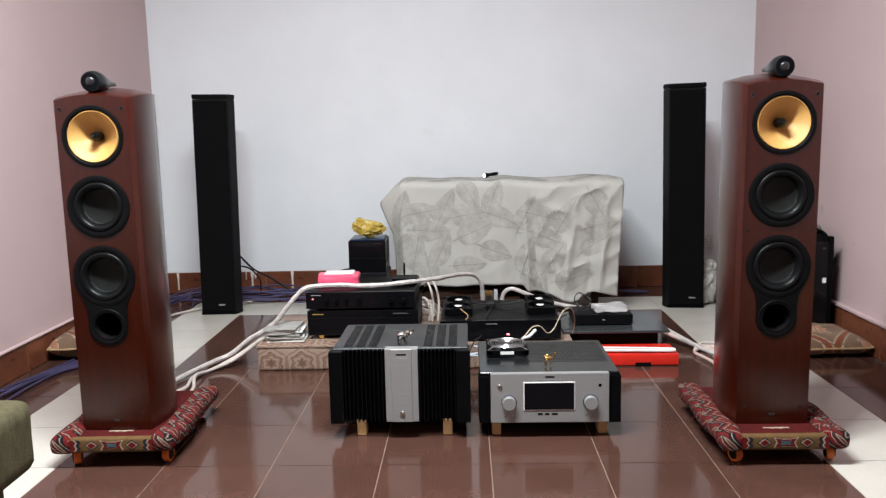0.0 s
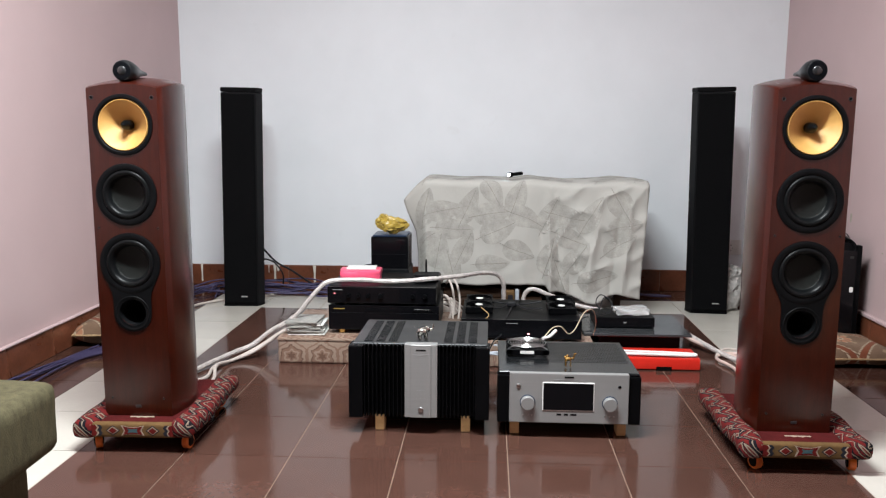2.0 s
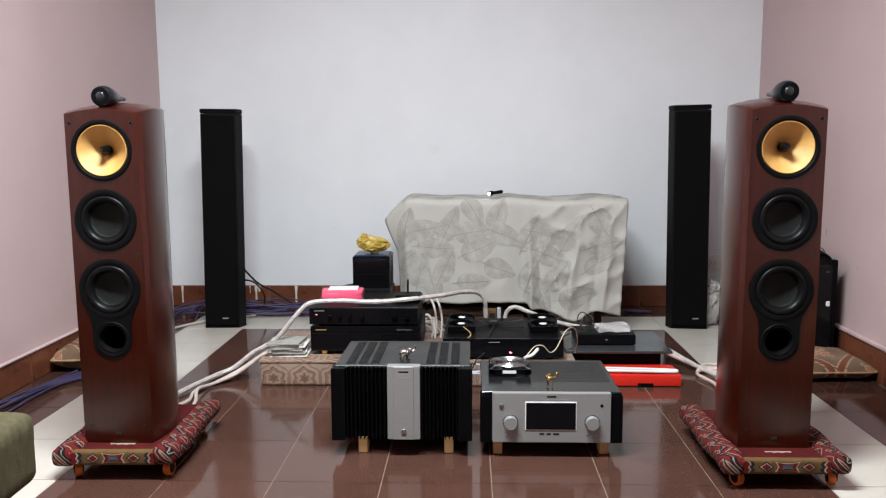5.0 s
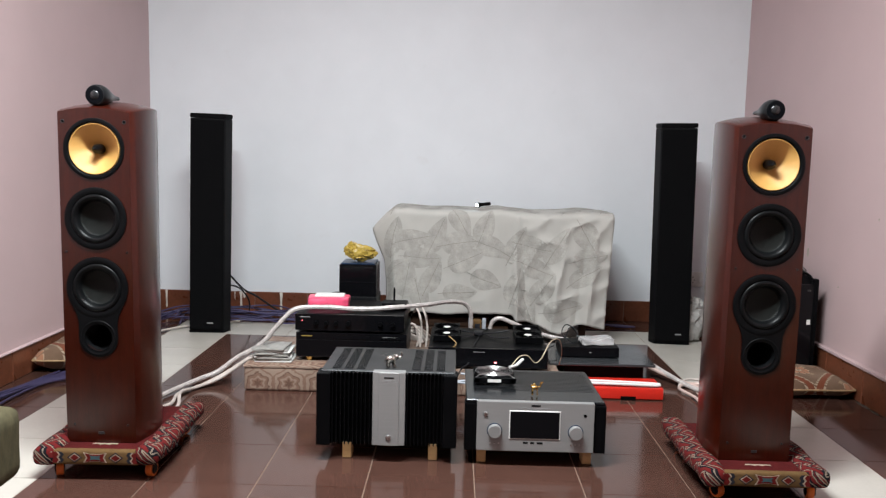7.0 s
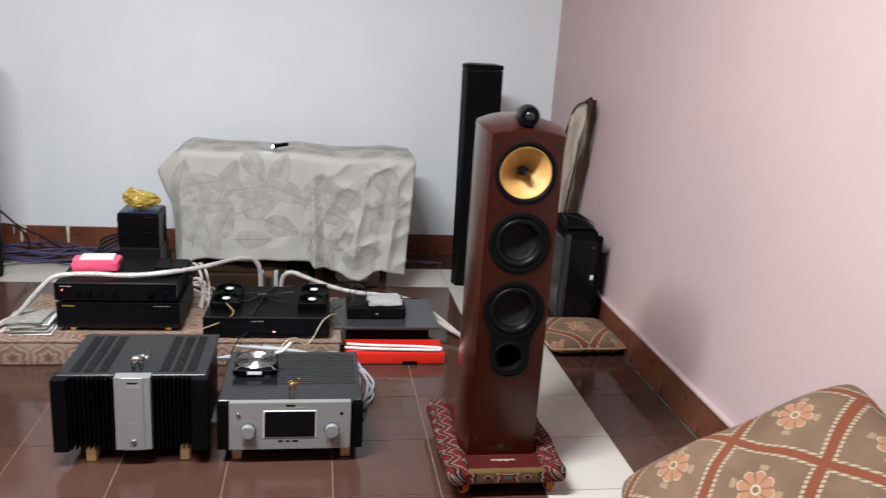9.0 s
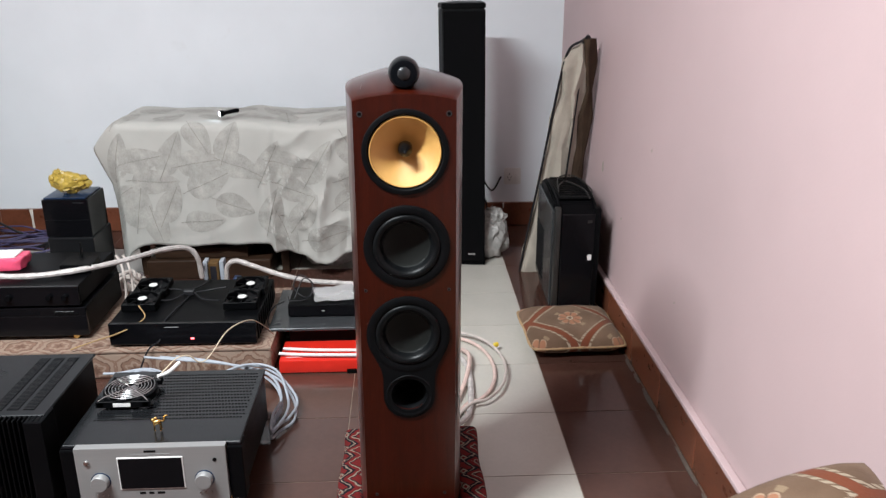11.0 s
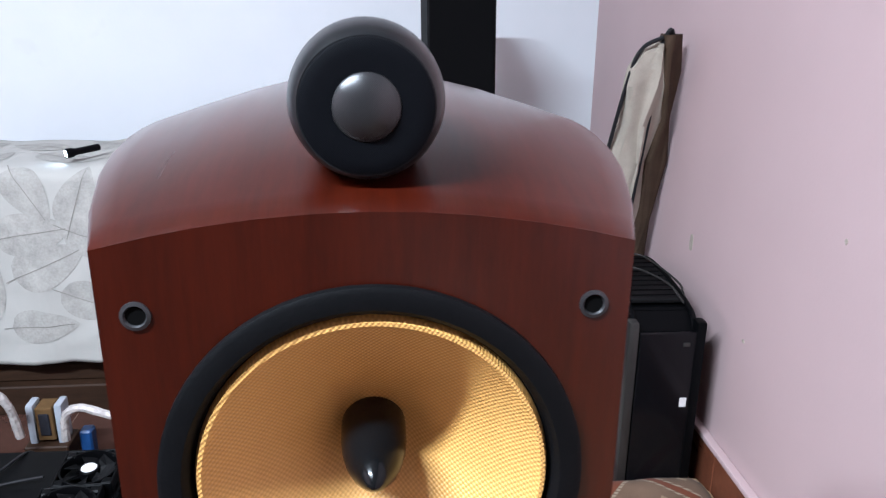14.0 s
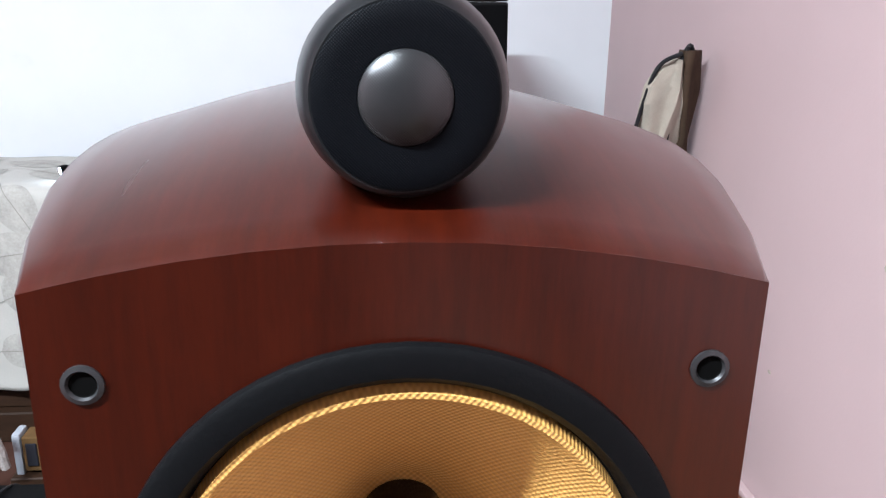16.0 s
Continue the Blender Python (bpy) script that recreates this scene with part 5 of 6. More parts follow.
def pillow(name, m, w, d, h, label, category="cushion", nx=30, piping=True):
    bm = bmesh.new()
    e = thing(name, m, label, category, "matching patterned cushions")
    top, bot = [], []
    for i in range(nx + 1):
        for rows, s in ((top, 1), (bot, -1)):
            rows.append([])
            for j in range(nx + 1):
                a, b = -1 + 2 * i / nx, -1 + 2 * j / nx
                k = max(0.0, (1 - a ** 4) * (1 - b ** 4)) ** 0.5
                pinch = 1 - 0.05 * (1 - abs(a)) * abs(b) - 0.05 * (1 - abs(b)) * abs(a) - 0.07 * (a * b) ** 4
                wob = noise.noise(Vector((a * 2.2 + w * 9, b * 2.2, s * 1.0))) * 0.10 * h
                rows[-1].append(bm.verts.new((a * w / 2 * pinch, b * d / 2 * pinch, s * (h / 2) * k + wob * k)))
    for rows in (top, bot):
        for i in range(nx):
            for j in range(nx):
                bm.faces.new((rows[i][j], rows[i + 1][j], rows[i + 1][j + 1], rows[i][j + 1]))
    rim = [(top[i][0].co.copy()) for i in range(nx + 1)] + [top[nx][j].co.copy() for j in range(1, nx + 1)] + [top[i][nx].co.copy() for i in range(nx - 1, -1, -1)] + [top[0][j].co.copy() for j in range(nx - 1, -1, -1)]
    bmesh.ops.remove_doubles(bm, verts=bm.verts[:], dist=0.0004)
    part("cover", bm, M["cushion"], e, "tan cotton cover with orange lattice bands", smooth=True)
    if piping:
        part("piping", sweep(rim, 0.0045, 6, 1, wobble=0.3), M["piping"], e, "twisted gold piping", smooth=True)
    return e


pillow("floor_cushion", pose(2.048, 3.572, 0.044, 0, 0, 2), 0.345, 0.335, 0.080, "flat tan embroidered cushion on the floor beside the computer")
pillow("floor_cushion", pose(-1.035, 3.685, 0.058, 0, 0, 6), 0.33, 0.37, 0.105, "tan embroidered cushion on the floor against the pink wall")
pillow("leaning_cushion", Matrix(((-0.811, 0, -0.585, 1.895), (-0.02, -1, 0, 1.725), (-0.585, 0, 0.811, 0.420), (0, 0, 0, 1))) @ Matrix.Translation((0.055, -0.085, -0.062)) @ Matrix.Rotation(radians(-14), 4, "Z"), 0.66, 0.60, 0.17, "large tan embroidered cushion propped against the pink wall", piping=False)

# garment bag leaning in the corner
e = thing("garment_bag", pose(0.034, 0.05, 0), "beige canvas bag with dark brown piping leaning in the corner", "bag")


def bag_sheet(rows, depth):
    bm = bmesh.new()
    loops = []
    for x0, x1, y, z in rows:
        n = 10
        ring = []
        for k in range(2 * n):
            a = k / n
            t = a if a <= 1 else 2 - a
            s = 1 if a <= 1 else -1
            bulge = depth * math.sin(math.pi * min(1, max(0, t))) * s
            ring.append(bm.verts.new((x0 + (x1 - x0) * t, y - bulge + 0.012 * noise.noise(Vector((t * 5, z * 9, s))), z)))
        loops.append(ring)
    for a, b in zip(loops, loops[1:]):
        for k in range(len(a)):
            j = (k + 1) % len(a)
            bm.faces.new((a[k], a[j], b[j], b[k]))
    bm.faces.new(loops[0]), bm.faces.new(loops[-1])
    bmesh.ops.subdivide_edges(bm, edges=bm.edges[:], cuts=1, use_grid_fill=True)
    for v in bm.verts:
        v.co += Vector((0.6, 1, 0)) * 0.022 * noise.noise(Vector((v.co.x * 38, v.co.y * 20, v.co.z * 6))) + Vector((1, 0, 0)) * 0.009 * math.sin(v.co.z * 21 + v.co.x * 60)
    return bm


part("panel", bag_sheet([(1.925, 2.08, 4.22, 0.0), (1.955, 2.12, 4.20, 0.20), (1.995, 2.14, 4.17, 0.45), (2.025, 2.15, 4.12, 0.70), (2.048, 2.15, 4.07, 0.90), (2.068, 2.145, 4.05, 0.98), (2.095, 2.135, 4.04, 1.00)], 0.034), M["beige_bag"], e, "creased beige canvas panel", smooth=True)
part("flap", bag_sheet([(2.06, 2.17, 4.235, 0.05), (2.090, 2.185, 4.205, 0.35), (2.110, 2.190, 4.135, 0.70), (2.118, 2.185, 4.075, 0.93), (2.124, 2.165, 4.045, 1.02)], 0.030), M["brown_bag"], e, "dark brown canvas flap", smooth=True)
part("piping", sweep([(1.928, 4.205, 0.0), (1.955, 4.18, 0.20), (1.993, 4.15, 0.45), (2.022, 4.10, 0.70), (2.046, 4.05, 0.90), (2.068, 4.03, 0.985), (2.115, 4.02, 1.015)], 0.005, 8), M["black_cable"], e, "black edge piping", smooth=True)
part("piping", sweep([(2.06, 4.185, 0.02), (2.09, 4.16, 0.30), (2.108, 4.11, 0.60), (2.118, 4.06, 0.85), (2.128, 4.02, 1.03)], 0.004, 8), M["black_cable"], e, "black edge piping", smooth=True)
part("hook_loop", sweep([(2.118, 4.03, 1.00), (2.135, 4.03, 1.03), (2.150, 4.04, 1.00)], 0.006, 8), M["black_cable"], e, "black hanging loop", smooth=True)

bm = ball((0, 0, 0.095), 0.105, None, 4, (0.85, 0.7, 1.0), 0.22, 2.0, 16)
ball((0.02, 0, 0.185), 0.055, bm, 4, (1.0, 0.8, 0.9), 0.35, 5.0, 22)
for v in bm.verts:
    v.co.z = max(0.002, v.co.z)
e = thing("carrier_bag", pose(1.845, 4.46, 0.0), "full crumpled milky plastic carrier bag on the floor", "plastic bag")
part("bag", bm, M["milky_bag"], e, "crumpled milky film", smooth=True)
bm = ball((0, 0, 0.06), 0.07, None, 4, (1.6, 0.8, 0.8), 0.32, 8.0, 20)
for v in bm.verts:
    v.co.z = max(0.002, v.co.z)
ob = tagged(link("clear_bag", bm, M["milky_bag"], smooth=True), "crumpled clear plastic bag under the table", "plastic bag")
ob.matrix_world = pose(1.12, 4.38, 0.0)


def socket(m, label, plug):
    e = thing("wall_socket", m, label, "socket", "wall sockets")
    part("plate", box(-0.043, 0.043, -0.010, 0.0, -0.043, 0.043, 0.003, 2), M["white_plastic"], e, "white plastic plate", smooth=True)
    for x, z, r in ((-0.016, 0.012, 0.0035), (-0.024, -0.004, 0.003), (-0.008, -0.004, 0.003), (-0.016, -0.018, 0.003)):
        part("pin_hole_shade", lathe([(r, -0.0108), (0.0, -0.0108)], 12, at=(x, 0, z)), M["dark"], e)
    part("switch", box(0.012, 0.030, -0.0135, -0.009, -0.016, 0.016, 0.002, 1), M["white_plastic"], e, "rocker switch")
    if plug:
        part("plug", box(-0.035, 0.005, -0.045, -0.010, -0.022, 0.022, 0.008, 2), M["white_plastic"], e, "white plug", smooth=True)
    return e


socket(pose(2.010, Y1, 0.262), "white plastic wall socket low on the white wall", False)
socket(pose(X0, 4.543, 0.29, 0, 0, 90), "white plastic wall socket with a plug on the pink wall", True)

# ---- olive sofa corner ----
e = thing("sofa", pose(0, 0, 0), "olive chenille sofa end with a thick seat cushion", "sofa")


def soft_box(x0, x1, y0, y1, z0, z1, bev, amp_):
    bm = box(x0, x1, y0, y1, z0, z1, bev, 4)
    bmesh.ops.subdivide_edges(bm, edges=[ed for ed in bm.edges if ed.calc_length() > 0.08], cuts=6, use_grid_fill=True)
    for v in bm.verts:
        v.co += Vector((noise.noise(v.co * 6), noise.noise(v.co * 6 + Vector((9, 0, 0))), noise.noise(v.co * 5 + Vector((0, 4, 0))))) * amp_
    return bm


part("seat_cushion", soft_box(-1.08, -0.298, 0.95, 1.86, 0.265, 0.418, 0.035, 0.008), M["olive"], e, "thick olive chenille cushion", smooth=True)
part("base", soft_box(-1.07, -0.352, 0.97, 1.82, 0.06, 0.266, 0.02, 0.006), M["olive"], e, "upholstered base", smooth=True)
for x, y in ((-1.03, 1.0), (-0.36, 1.0), (-1.03, 1.76), (-0.36, 1.76)):
    part("leg", box(x - 0.025, x + 0.025, y - 0.025, y + 0.025, 0.0, 0.062, 0.004, 1), M["old_wood"], e)

# unseen seat, added only so the leaning cushion rests on something
e = thing("sofa", pose(0, 0, 0), "low olive chenille seat, added unseen to hold up the leaning cushion", "sofa")
part("seat_cushion", soft_box(1.46, 2.185, 0.9, 1.86, 0.08, 0.225, 0.03, 0.006), M["olive"], e, "olive chenille seat", smooth=True)
for x, y in ((1.52, 0.96), (2.12, 0.96), (1.52, 1.78), (2.12, 1.78)):
    part("leg", box(x - 0.025, x + 0.025, y - 0.025, y + 0.025, 0.0, 0.085, 0.004, 1), M["old_wood"], e)

# ---- ceiling lamp ----
e = thing("tube_lamp", pose(0.22, 1.74, H), "white batten lamp on the ceiling", "lamp")
part("batten", box(-0.62, 0.62, -0.03, 0.03, -0.06, 0.0, 0.004, 1), M["white_plastic"], e, "white steel batten")
part("tube", lathe([(0.0, -0.59), (0.013, -0.59), (0.013, 0.59), (0.0, 0.59)], 16, "X", (0, 0, -0.085)), M["tube_glow"], e, "lit tube", smooth=True)

# ---- cables ----
cable("speaker_cable", [(-0.44, 2.87, 0.10), (-0.50, 2.98, 0.035), (-0.53, 3.12, 0.016), (-0.50, 3.28, 0.016), (-0.43, 3.40, 0.030), (-0.37, 3.44, 0.050), (-0.30, 3.45, 0.105), (-0.20, 3.45, 0.165), (-0.113, 3.46, 0.265), (-0.055, 3.475, 0.312), (0.065, 3.49, 0.318), (0.16, 3.49, 0.314), (0.25, 3.50, 0.314), (0.37, 3.54, 0.318), (0.48, 3.64, 0.312), (0.57, 3.76, 0.305), (0.635, 3.83, 0.285), (0.665, 3.85, 0.24), (0.67, 3.87, 0.15)], 0.0098, M["wrap"], "thick white braided speaker cable wrapped in clear film", wobble=0.10)
cable("speaker_cable", [(-0.43, 2.87, 0.07), (-0.47, 2.96, 0.022), (-0.49, 3.05, 0.010), (-0.455, 3.13, 0.010), (-0.47, 3.25, 0.010), (-0.42, 3.36, 0.012), (-0.35, 3.43, 0.040), (-0.28, 3.45, 0.085), (-0.23, 3.46, 0.115), (-0.17, 3.52, 0.118)], 0.0064, M["white_cable"], "white braided speaker cable on the floor")
cable("speaker_cable", [(-0.42, 2.87, 0.06), (-0.44, 2.93, 0.018), (-0.42, 3.02, 0.010), (-0.425, 3.12, 0.009), (-0.45, 3.22, 0.026), (-0.43, 3.33, 0.012), (-0.36, 3.40, 0.030), (-0.29, 3.42, 0.075), (-0.23, 3.42, 0.116), (-0.16, 3.46, 0.118)], 0.0064, M["white_cable"], "white braided speaker cable on the floor")
cable("speaker_cable", [(0.755, 3.90, 0.12), (0.765, 3.89, 0.185), (0.80, 3.885, 0.210), (0.86, 3.885, 0.190), (0.98, 3.885, 0.145), (1.10, 3.885, 0.118), (1.22, 3.89, 0.105), (1.34, 3.87, 0.090), (1.44, 3.75, 0.065), (1.52, 3.61, 0.034), (1.59, 3.50, 0.014), (1.66, 3.35, 0.014), (1.64, 3.05, 0.014), (1.53, 2.90, 0.06), (1.50, 2.87, 0.10)], 0.0098, M["wrap"], "thick white braided speaker cable wrapped in clear film", wobble=0.10)
cable("speaker_cable", [(1.05, 3.92, 0.02), (1.2, 3.92, 0.05), (1.36, 3.90, 0.06), (1.44, 3.72, 0.05), (1.52, 3.61, 0.03), (1.62, 3.52, 0.010), (1.67, 3.38, 0.030), (1.60, 3.1, 0.010), (1.50, 2.92, 0.02)], 0.0075, M["pink_hose"], "pinkish clear-jacketed speaker cable")
for k, (dx, r) in enumerate(((0.0, 0.0065), (0.022, 0.005))):
    pts = [(1.50, 2.86, 0.08), (1.545, 2.92, 0.02 + 0.01 * k)]
    for a in range(-80, 110, 20):
        pts.append((1.615 + (0.135 + 1.7 * dx) * math.cos(radians(a)), 3.345 + (0.235 + dx) * math.sin(radians(a)), 0.010 + 0.012 * k))
    pts += [(1.53, 3.50, 0.012), (1.56, 3.36, 0.012), (1.54, 3.15, 0.012), (1.50, 2.95, 0.014)]
    cable("speaker_cable", pts, r, M["pink_hose"] if k == 0 else M["white_cable"], "pinkish clear-jacketed speaker cable coiled on the cream tiles" if k == 0 else "pale speaker cable coiled on the cream tiles")
ob = tagged(link("cable_tag", box(-0.010, 0.010, -0.006, 0.006, 0.0, 0.016, 0.003, 1), M["yellow_tag"]), "yellow tape tag on the coiled speaker cable", "tape")
ob.matrix_world = pose(1.772, 3.490, 0.016, 0, 0, 30)
for k in range(3):
    z = 0.012 + 0.014 * k
    o = 0.014 * math.sin(k * 2.1)
    pts = [(0.52 + 0.03 * k, 3.20 + 0.02 * k, 0.10 - 0.012 * k), (0.66, 3.215 + o, 0.09 + 0.008 * k), (0.80, 3.18 - 0.02 * k, 0.075 + 0.008 * k), (0.95, 3.22 + o, 0.075 + z), (1.05, 3.20, 0.06 + z), (1.11 + o, 3.13 - 0.015 * k, 0.02 + z), (1.12 - 0.01 * k, 3.05, z), (1.085, 2.99 + o, z), (1.068, 2.955, z), (1.062, 3.03 - o, z), (1.075, 3.12, z + 0.01), (1.03, 3.20 + o, z + 0.05), (0.90, 3.26, 0.09), (0.72 - 0.05 * k, 3.29, 0.108)]
    cable("grey_cable", pts, 0.0040, M["grey_cable"], "pale grey cable looped beside the processor", group="looped grey cables")
for k, x in enumerate((0.405, 0.43)):
    cable("white_cable", [(x - 0.02, 3.78, 0.25), (x, 3.74, 0.290), (x + 0.03, 3.70, 0.265), (x + 0.045, 3.67, 0.20), (x + 0.04, 3.66, 0.12)], 0.0048, M["white_cable"], "white cable arching down behind the decks", group="white cables behind the decks")
for k in range(5):
    pts = [(0.43 + 0.012 * k, 3.70 + 0.03 * k, 0.115), (0.43, 3.80, 0.13 + 0.012 * k), (0.40 + 0.02 * k, 3.90, 0.17 - 0.015 * k), (0.32 + 0.02 * k, 3.92, 0.13), (0.36, 3.88, 0.10 + 0.01 * k), (0.44, 3.82, 0.12)]
    cable("white_cable", pts, 0.006, M["white_cable"], "tangled white cable behind the decks", group="white cables behind the decks")
cable("fan_lead", [(0.785, 2.935, LID + 0.022), (0.80, 2.955, LID + 0.035), (0.822, 2.985, LID + 0.048), (0.85, 3.00, LID + 0.046), (0.875, 3.01, LID + 0.02), (0.90, 3.03, LID + 0.03), (0.94, 3.10, LID + 0.075), (0.985, 3.20, LID + 0.06), (1.01, 3.30, 0.20), (1.015, 3.40, 0.125)], 0.0018, M["beige_cable"], "thin beige fan lead arching over the processor")
cable("fan_lead", [(0.782, 2.925, LID + 0.024), (0.806, 2.945, LID + 0.026), (0.830, 2.975, LID + 0.040)], 0.0055, M["white_plastic"], "white sleeve on the fan lead")
cable("fan_lead", [(0.57, 3.44, 0.222), (0.60, 3.40, 0.20), (0.57, 3.375, 0.18), (0.52, 3.36, 0.16), (0.46, 3.36, 0.14), (0.42, 3.35, 0.13), (0.37, 3.34, 0.115)], 0.0024, M["tan_cable"], "ochre fan lead hanging over the amplifier front")
cable("fan_lead", [(0.70, 3.60, 0.194), (0.69, 3.52, 0.194), (0.675, 3.42, 0.195), (0.665, 3.375, 0.185), (0.65, 3.365, 0.13), (0.62, 3.33, 0.112), (0.58, 3.30, 0.02)], 0.0028, M["black_cable"], "thin black fan lead")
for pts in ([(0.60, 3.61, 0.21), (0.65, 3.63, 0.20), (0.70, 3.60, 0.20), (0.76, 3.62, 0.20), (0.82, 3.62, 0.21)], [(0.60, 3.52, 0.205), (0.65, 3.55, 0.196), (0.70, 3.60, 0.205), (0.75, 3.55, 0.196), (0.82, 3.51, 0.205)], [(0.69, 3.60, 0.205), (0.72, 3.66, 0.20), (0.74, 3.74, 0.19), (0.74, 3.80, 0.14)]):
    cable("fan_lead", pts, 0.0030, M["black_cable"], "thin black fan lead across the amplifier", group="fan leads")
ob = tagged(link("connector", box(0.675, 0.715, 3.585, 3.610, 0.192, 0.212, 0.004, 1), M["black_cable"]), "black plug joining the fan leads", "connector")
cable("coiled_lead", [(1.06, 3.60, 0.168), (1.09, 3.65, 0.225), (1.125, 3.66, 0.19), (1.10, 3.61, 0.168), (1.055, 3.63, 0.20), (1.075, 3.66, 0.235), (1.12, 3.64, 0.21), (1.11, 3.60, 0.17), (1.05, 3.58, 0.169), (1.035, 3.62, 0.168)], 0.0022, M["black_cable"], "thin black lead coiled on the set-top box")
cable("coiled_lead", [(1.02, 3.62, 0.15), (0.985, 3.57, 0.145), (0.975, 3.52, 0.12), (0.99, 3.49, 0.115), (1.02, 3.50, 0.118)], 0.0025, M["black_cable"], "thin black lead beside the set-top box")
rnd = random.Random(3)
for k in range(14):
    y, z = 4.66 + rnd.uniform(-0.08, 0.16), 0.008 + 0.012 * (k % 4)
    pts = [(-1.15 + 0.02 * k, 4.55 + rnd.uniform(-0.1, 0.1), z)]
    for s in range(1, 8):
        pts.append((-1.10 + s * 0.155 + rnd.uniform(-0.02, 0.02), y + 0.05 * math.sin(s * 1.3 + k) + rnd.uniform(-0.02, 0.02), z + rnd.uniform(0, 0.03)))
    cable("purple_cable", pts, 0.0040, M["purple_cable"], "thin purple cable in a heap along the skirting", group="heap of purple cables")
for k in range(10):
    r = 0.05 + 0.009 * (k % 5)
    pts = [(-0.03 + r * 1.5 * math.cos(a * 0.6 + k), 4.10 + r * math.sin(a * 0.6 + k) * 1.6, 0.012 + 0.014 * k + 0.01 * math.sin(a)) for a in range(11)]
    cable("purple_cable", pts, 0.005, M["purple_cable"], "thin purple cable coiled beside the decks", group="heap of purple cables")
for k in range(7):
    pts = [(-1.17 + 0.012 * k, 2.75 + rnd.uniform(-0.1, 0.1), 0.008 + 0.008 * (k % 3)), (-1.16 + 0.016 * k, 2.98, 0.010 + 0.010 * (k % 3)), (-1.12 + 0.010 * k, 3.18, 0.012 + 0.01 * (k % 2)), (-1.10 + 0.012 * k, 3.36, 0.010), (-1.07 + 0.03 * k, 3.52, 0.009)]
    cable("purple_cable", pts, 0.0042, M["purple_cable"], "thin purple cable running along the pink wall", group="purple cables by the wall")
cable("white_cable", [(-1.05, 4.1, 0.008), (-0.98, 4.25, 0.008), (-0.90, 4.38, 0.010), (-0.80, 4.48, 0.012), (-0.6, 4.60, 0.012)], 0.006, M["white_cable"], "white cable across the cream tiles")
cable("mains_lead", [(-0.70, 4.57, 0.34), (-0.66, 4.64, 0.26), (-0.60, 4.68, 0.18), (-0.53, 4.72, 0.13), (-0.44, 4.75, 0.06), (-0.36, 4.77, 0.01)], 0.0055, M["black_cable"], "black mains lead hanging behind the tower speaker")
cable("mains_lead", [(-0.68, 4.58, 0.22), (-0.62, 4.66, 0.19), (-0.58, 4.72, 0.11), (-0.59, 4.76, 0.02)], 0.0045, M["black_cable"], "black mains lead hanging behind the tower speaker")
for k in range(4):
    pts = [(-0.30 + 0.05 * k, 4.62 - 0.03 * k, 0.02), (-0.18, 4.58, 0.08 + 0.02 * k), (-0.06, 4.60 - 0.02 * k, 0.15 + 0.015 * k), (0.0, 4.56, 0.18), (0.05, 4.40, 0.12 + 0.02 * k)]
    cable("mains_lead", pts, 0.006, M["black_cable"], "black mains lead arching beside the boxes", group="black leads")
ob = tagged(link("power_strip", box(-0.16, 0.01, 4.50, 4.56, 0.0, 0.045, 0.006, 2), M["white_plastic"]), "white power strip on the floor", "power strip")
ob = tagged(link("blue_connector", box(0.772, 0.800, 3.93, 3.965, 0.0, 0.120, 0.004, 1), M["blue_plastic"]), "upright blue plastic connector beside the transformer", "connector")
e = thing("transformer", pose(0.70, 3.955, 0.0), "bare transformer with grey end bells behind the amplifier", "transformer")
part("core", box(-0.020, 0.020, -0.025, 0.025, 0.10, 0.186, 0.003, 1), M["ochre"], e, "tan wound core")
for s in (-1, 1):
    part("end_bell", box(s * 0.032 - 0.009, s * 0.032 + 0.009, -0.024, 0.024, 0.09, 0.192, 0.006, 2), M["grey_cable"], e, "pale grey end cover", smooth=True)
part("plinth", box(-0.050, 0.050, -0.04, 0.04, 0.0, 0.092, 0.003, 1), M["old_wood"], e, "dark wooden block")
part("winding", box(-0.012, 0.012, -0.029, -0.025, 0.115, 0.172, 0.002, 1), M["wool_black"], e, "dark coil winding")
for pts in ([(1.72, 4.64, 0.30), (1.80, 4.74, 0.24), (1.86, 4.82, 0.17), (1.88, 4.86, 0.05)], [(1.73, 4.64, 0.26), (1.78, 4.72, 0.22), (1.82, 4.80, 0.13), (1.83, 4.84, 0.02)], [(1.95, 4.92, 0.26), (1.90, 4.88, 0.20), (1.84, 4.84, 0.28), (1.78, 4.74, 0.32), (1.73, 4.64, 0.33)]):
    cable("mains_lead", pts, 0.0045, M["black_cable"], "thin black lead behind the tower speaker", group="black leads")
for k in range(3):
    cable("purple_cable", [(1.30, 4.70 + 0.03 * k, 0.008), (1.40, 4.74 - 0.02 * k, 0.02), (1.52, 4.70 + 0.02 * k, 0.014), (1.62, 4.72, 0.01)], 0.005, M["purple_cable"], "thin purple cable on the floor by the skirting", group="heap of purple cables")

# ---- skirting and floor tiles ----
SKN, SKW, SKE = 0.124, 0.120, 0.138


def piece_mesh(name, w, d, h, bev, material):
    bm = box(-w / 2, w / 2, -d / 2, d / 2, -h, 0.0)
    top = [ed for ed in bm.edges if all(abs(v.co.z) < 1e-6 for v in ed.verts)]
    if bev:
        bmesh.ops.bevel(bm, geom=top, offset=bev, segments=1, affect="EDGES")
    bmesh.ops.recalc_face_normals(bm, faces=bm.faces[:])
    me = bpy.data.meshes.new(name)
    bm.to_mesh(me)
    bm.free()
    me.materials.append(material)
    return me


def piece(name, me, parent, m):
    ob = new(name, me)
    ob.parent = parent
    ob.matrix_local = m
    return ob


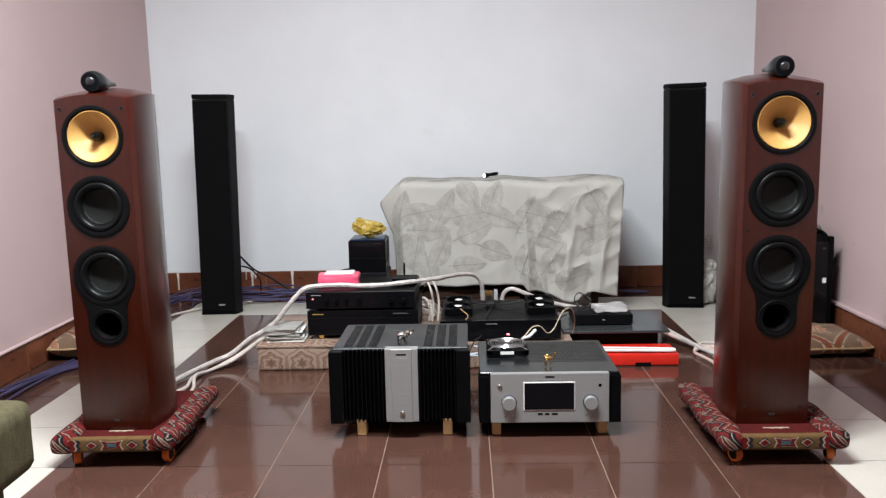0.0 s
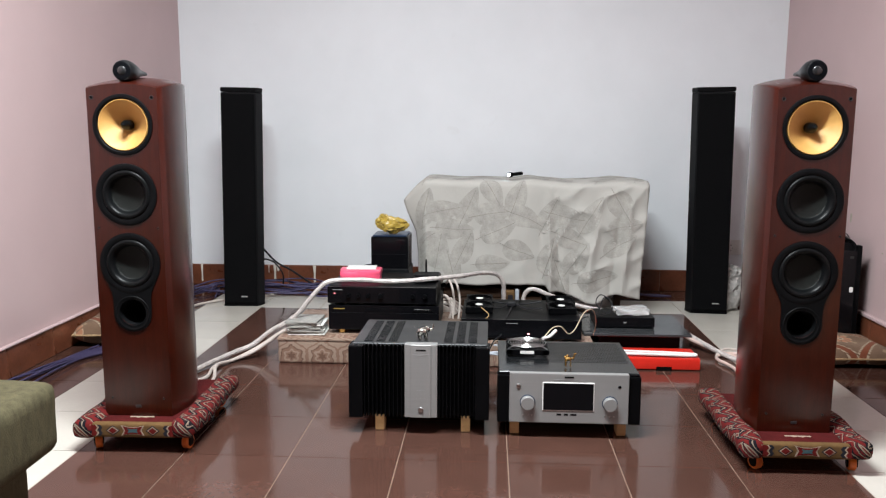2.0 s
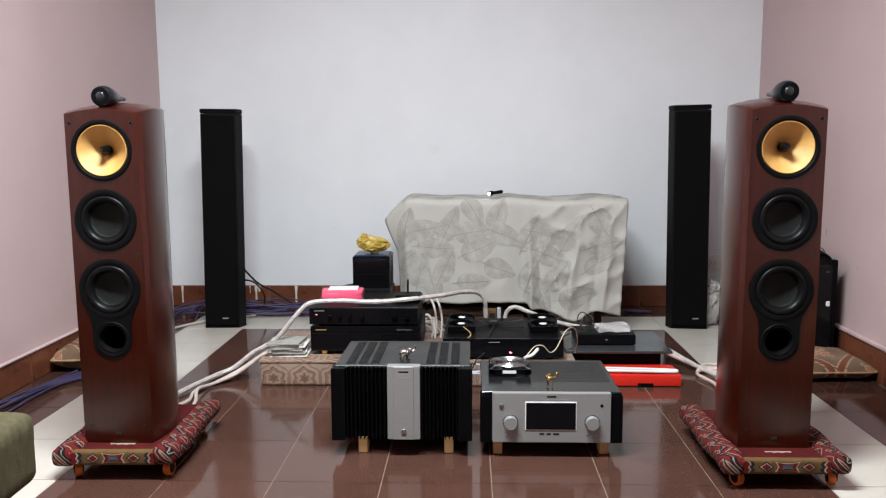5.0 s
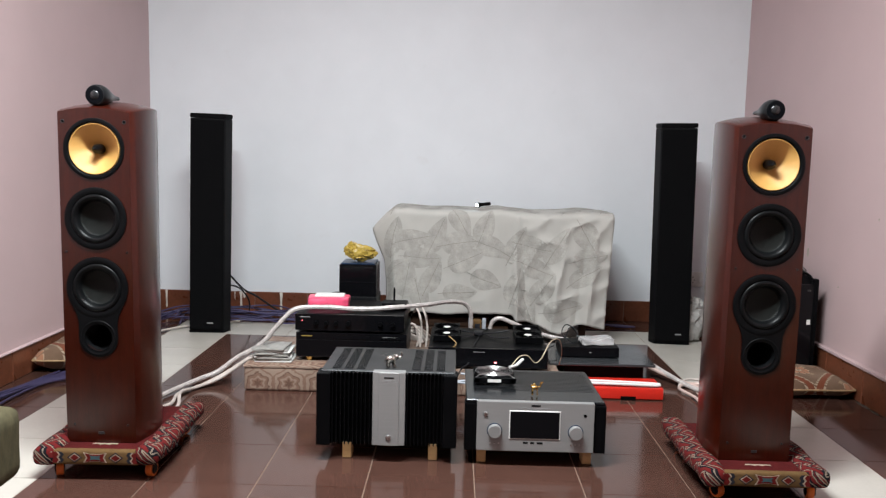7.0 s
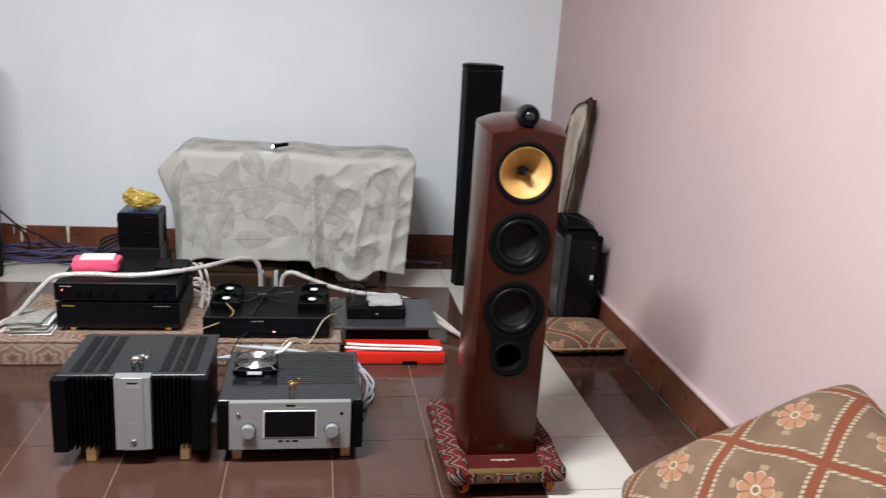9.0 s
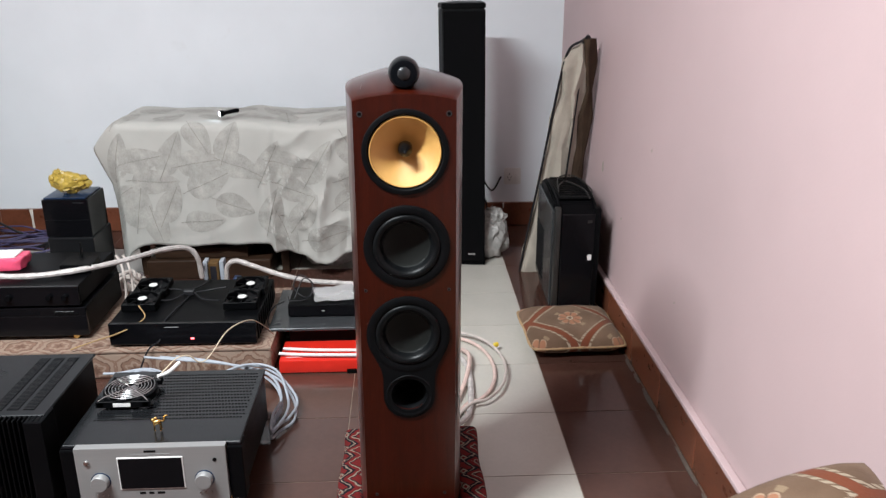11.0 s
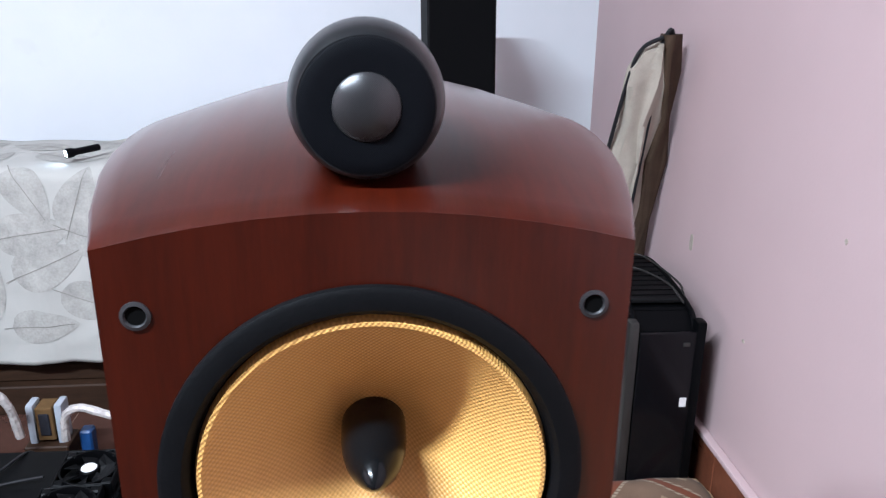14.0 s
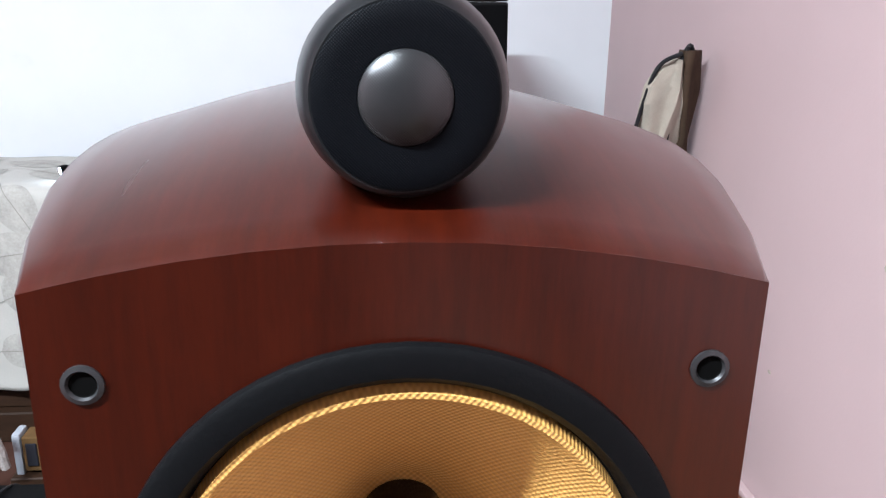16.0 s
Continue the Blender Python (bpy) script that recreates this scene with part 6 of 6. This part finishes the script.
long_tile = {h: piece_mesh("skirting_tile", TILE - 0.003, h - 0.002, 0.016, 0.002, M["skirting"]) for h in (SKN, SKW, SKE)}
bk = tagged(link("baseboard_north", box(X0, X1, Y1 - 0.010, Y1 - 0.0005, 0.0, SKN - 0.003), M["grout"]), "terracotta tile skirting along the white wall, splashed with limewash", "skirting", kind="structure")
bw = tagged(link("baseboard_west", box(X0 + 0.0005, X0 + 0.010, Y0, Y1 - 0.012, 0.0, SKW - 0.003), M["grout"]), "terracotta tile skirting along the pink wall", "skirting", kind="structure")
be = tagged(link("baseboard_east", box(X1 - 0.010, X1 - 0.0005, Y0, Y1 - 0.012, 0.0, SKE - 0.003), M["grout"]), "terracotta tile skirting along the pink wall, with a pale lip", "skirting", kind="structure")
for i in range(-3, 8):
    piece("skirting_tile", long_tile[SKN], bk, pose(GX + TILE * (i + 0.5), Y1 - 0.014, SKN / 2, 90, 0, 0))
for j in range(-21, 7):
    y = GY + TILE * (j + 0.5)
    piece("skirting_tile", long_tile[SKW], bw, pose(X0 + 0.014, y, SKW / 2, 90, 0, 90))
    piece("skirting_tile", long_tile[SKE], be, pose(X1 - 0.014, y, SKE / 2, 90, 0, -90))
lip = part("plaster_lip", box(X1 - 0.022, X1 - 0.001, Y0 + 0.01, Y1 - 0.02, SKE, SKE + 0.014, 0.004, 2), M["pink_wall"], be, "pink plaster lip")
lip = part("plaster_lip", box(X0 + 0.001, X0 + 0.022, Y0 + 0.01, Y1 - 0.02, SKW, SKW + 0.008, 0.004, 2), M["pink_wall"], bw, "pink plaster lip")
rnd = random.Random(5)
for k in range(9):
    x, w, l = X0 + 0.06 + rnd.random() * 0.75 if k < 6 else rnd.uniform(1.75, 2.1), rnd.uniform(0.004, 0.012), rnd.uniform(0.03, 0.11)
    bm = lathe([(0.0, -l), (w * 0.7, -l + w), (w * 0.5, -l * 0.5), (w, 0.0), (0.0, 0.002)], 10, "Z")
    for v in bm.verts:
        v.co.y *= 0.12
    o = part("limewash_drip", bm, M["dust"], bk, smooth=True)
    o.matrix_local = pose(x, Y1 - 0.0142, SKN - 0.002)

rnd = random.Random(8)
for y, z, w, hh in ((3.990, 0.540, 0.010, 0.025), (3.677, 0.425, 0.006, 0.004), (3.064, 0.362, 0.004, 0.003), (3.395, 0.738, 0.004, 0.005)):
    bm = bmesh.new()
    rim = [bm.verts.new((0.0, w * (1 + 0.5 * (rnd.random() - 0.5)) * math.cos(a * math.pi / 5), hh * (1 + 0.5 * (rnd.random() - 0.5)) * math.sin(a * math.pi / 5))) for a in range(10)]
    f = bm.faces.new(rim)
    ex = bmesh.ops.extrude_face_region(bm, geom=[f])
    bmesh.ops.translate(bm, verts=[v for v in ex["geom"] if isinstance(v, bmesh.types.BMVert)], vec=(-0.0012, 0, 0))
    bmesh.ops.recalc_face_normals(bm, faces=bm.faces[:])
    o = part("paint_chip", bm, M["beige_bag"], wall_right, "chipped paint showing pale plaster")
    o.matrix_local = pose(X1, y, z)

# cement left along the joint between floor and skirting
for y, length, wide in ((2.62, 0.10, 0.010), (2.78, 0.16, 0.013), (2.99, 0.12, 0.009), (3.13, 0.15, 0.016), (3.27, 0.06, 0.015), (3.36, 0.10, 0.012), (3.52, 0.08, 0.008)):
    bm = bmesh.new()
    n = 14
    rim = []
    for a in range(n):
        c, q = math.cos(2 * math.pi * a / n), math.sin(2 * math.pi * a / n)
        k = 0.75 + 0.5 * rnd.random()
        rim.append(bm.verts.new((c * wide * 0.5 * k, q * length / 2 * k, 0.0)))
    f = bm.faces.new(rim)
    ex = bmesh.ops.extrude_face_region(bm, geom=[f])
    bmesh.ops.translate(bm, verts=[v for v in ex["geom"] if isinstance(v, bmesh.types.BMVert)], vec=(0, 0, 0.0016))
    o = part("cement_smear", bm, M["smear"], floor, "thin grey cement smear along the skirting")
    o.matrix_local = pose(X1 - 0.022, y, 0.0005)

square = {c: piece_mesh("floor_tile", TILE - 0.0030, TILE - 0.0030, 0.008, 0.0, M[c + "_tile"]) for c in ("brown", "cream")}
strip = piece_mesh("floor_tile", 0.014, TILE - 0.0030, 0.008, 0.0, M["brown_tile"])
for j in range(-9, 7):
    for x in (GX + TILE * 8 + 0.009, GX - TILE * 3 - 0.009):
        piece("floor_tile", strip, floor, pose(x, GY + TILE * (j + 0.5), 0.0))
for i in range(-3, 8):
    for j in range(-21, 7):
        cream = (i in (-2, 6) and j <= 5) or (j == 5 and -2 <= i <= 6)
        piece("floor_tile", square["cream" if cream else "brown"], floor, pose(GX + TILE * (i + 0.5), GY + TILE * (j + 0.5), rnd.uniform(-0.0001, 0.0001)))
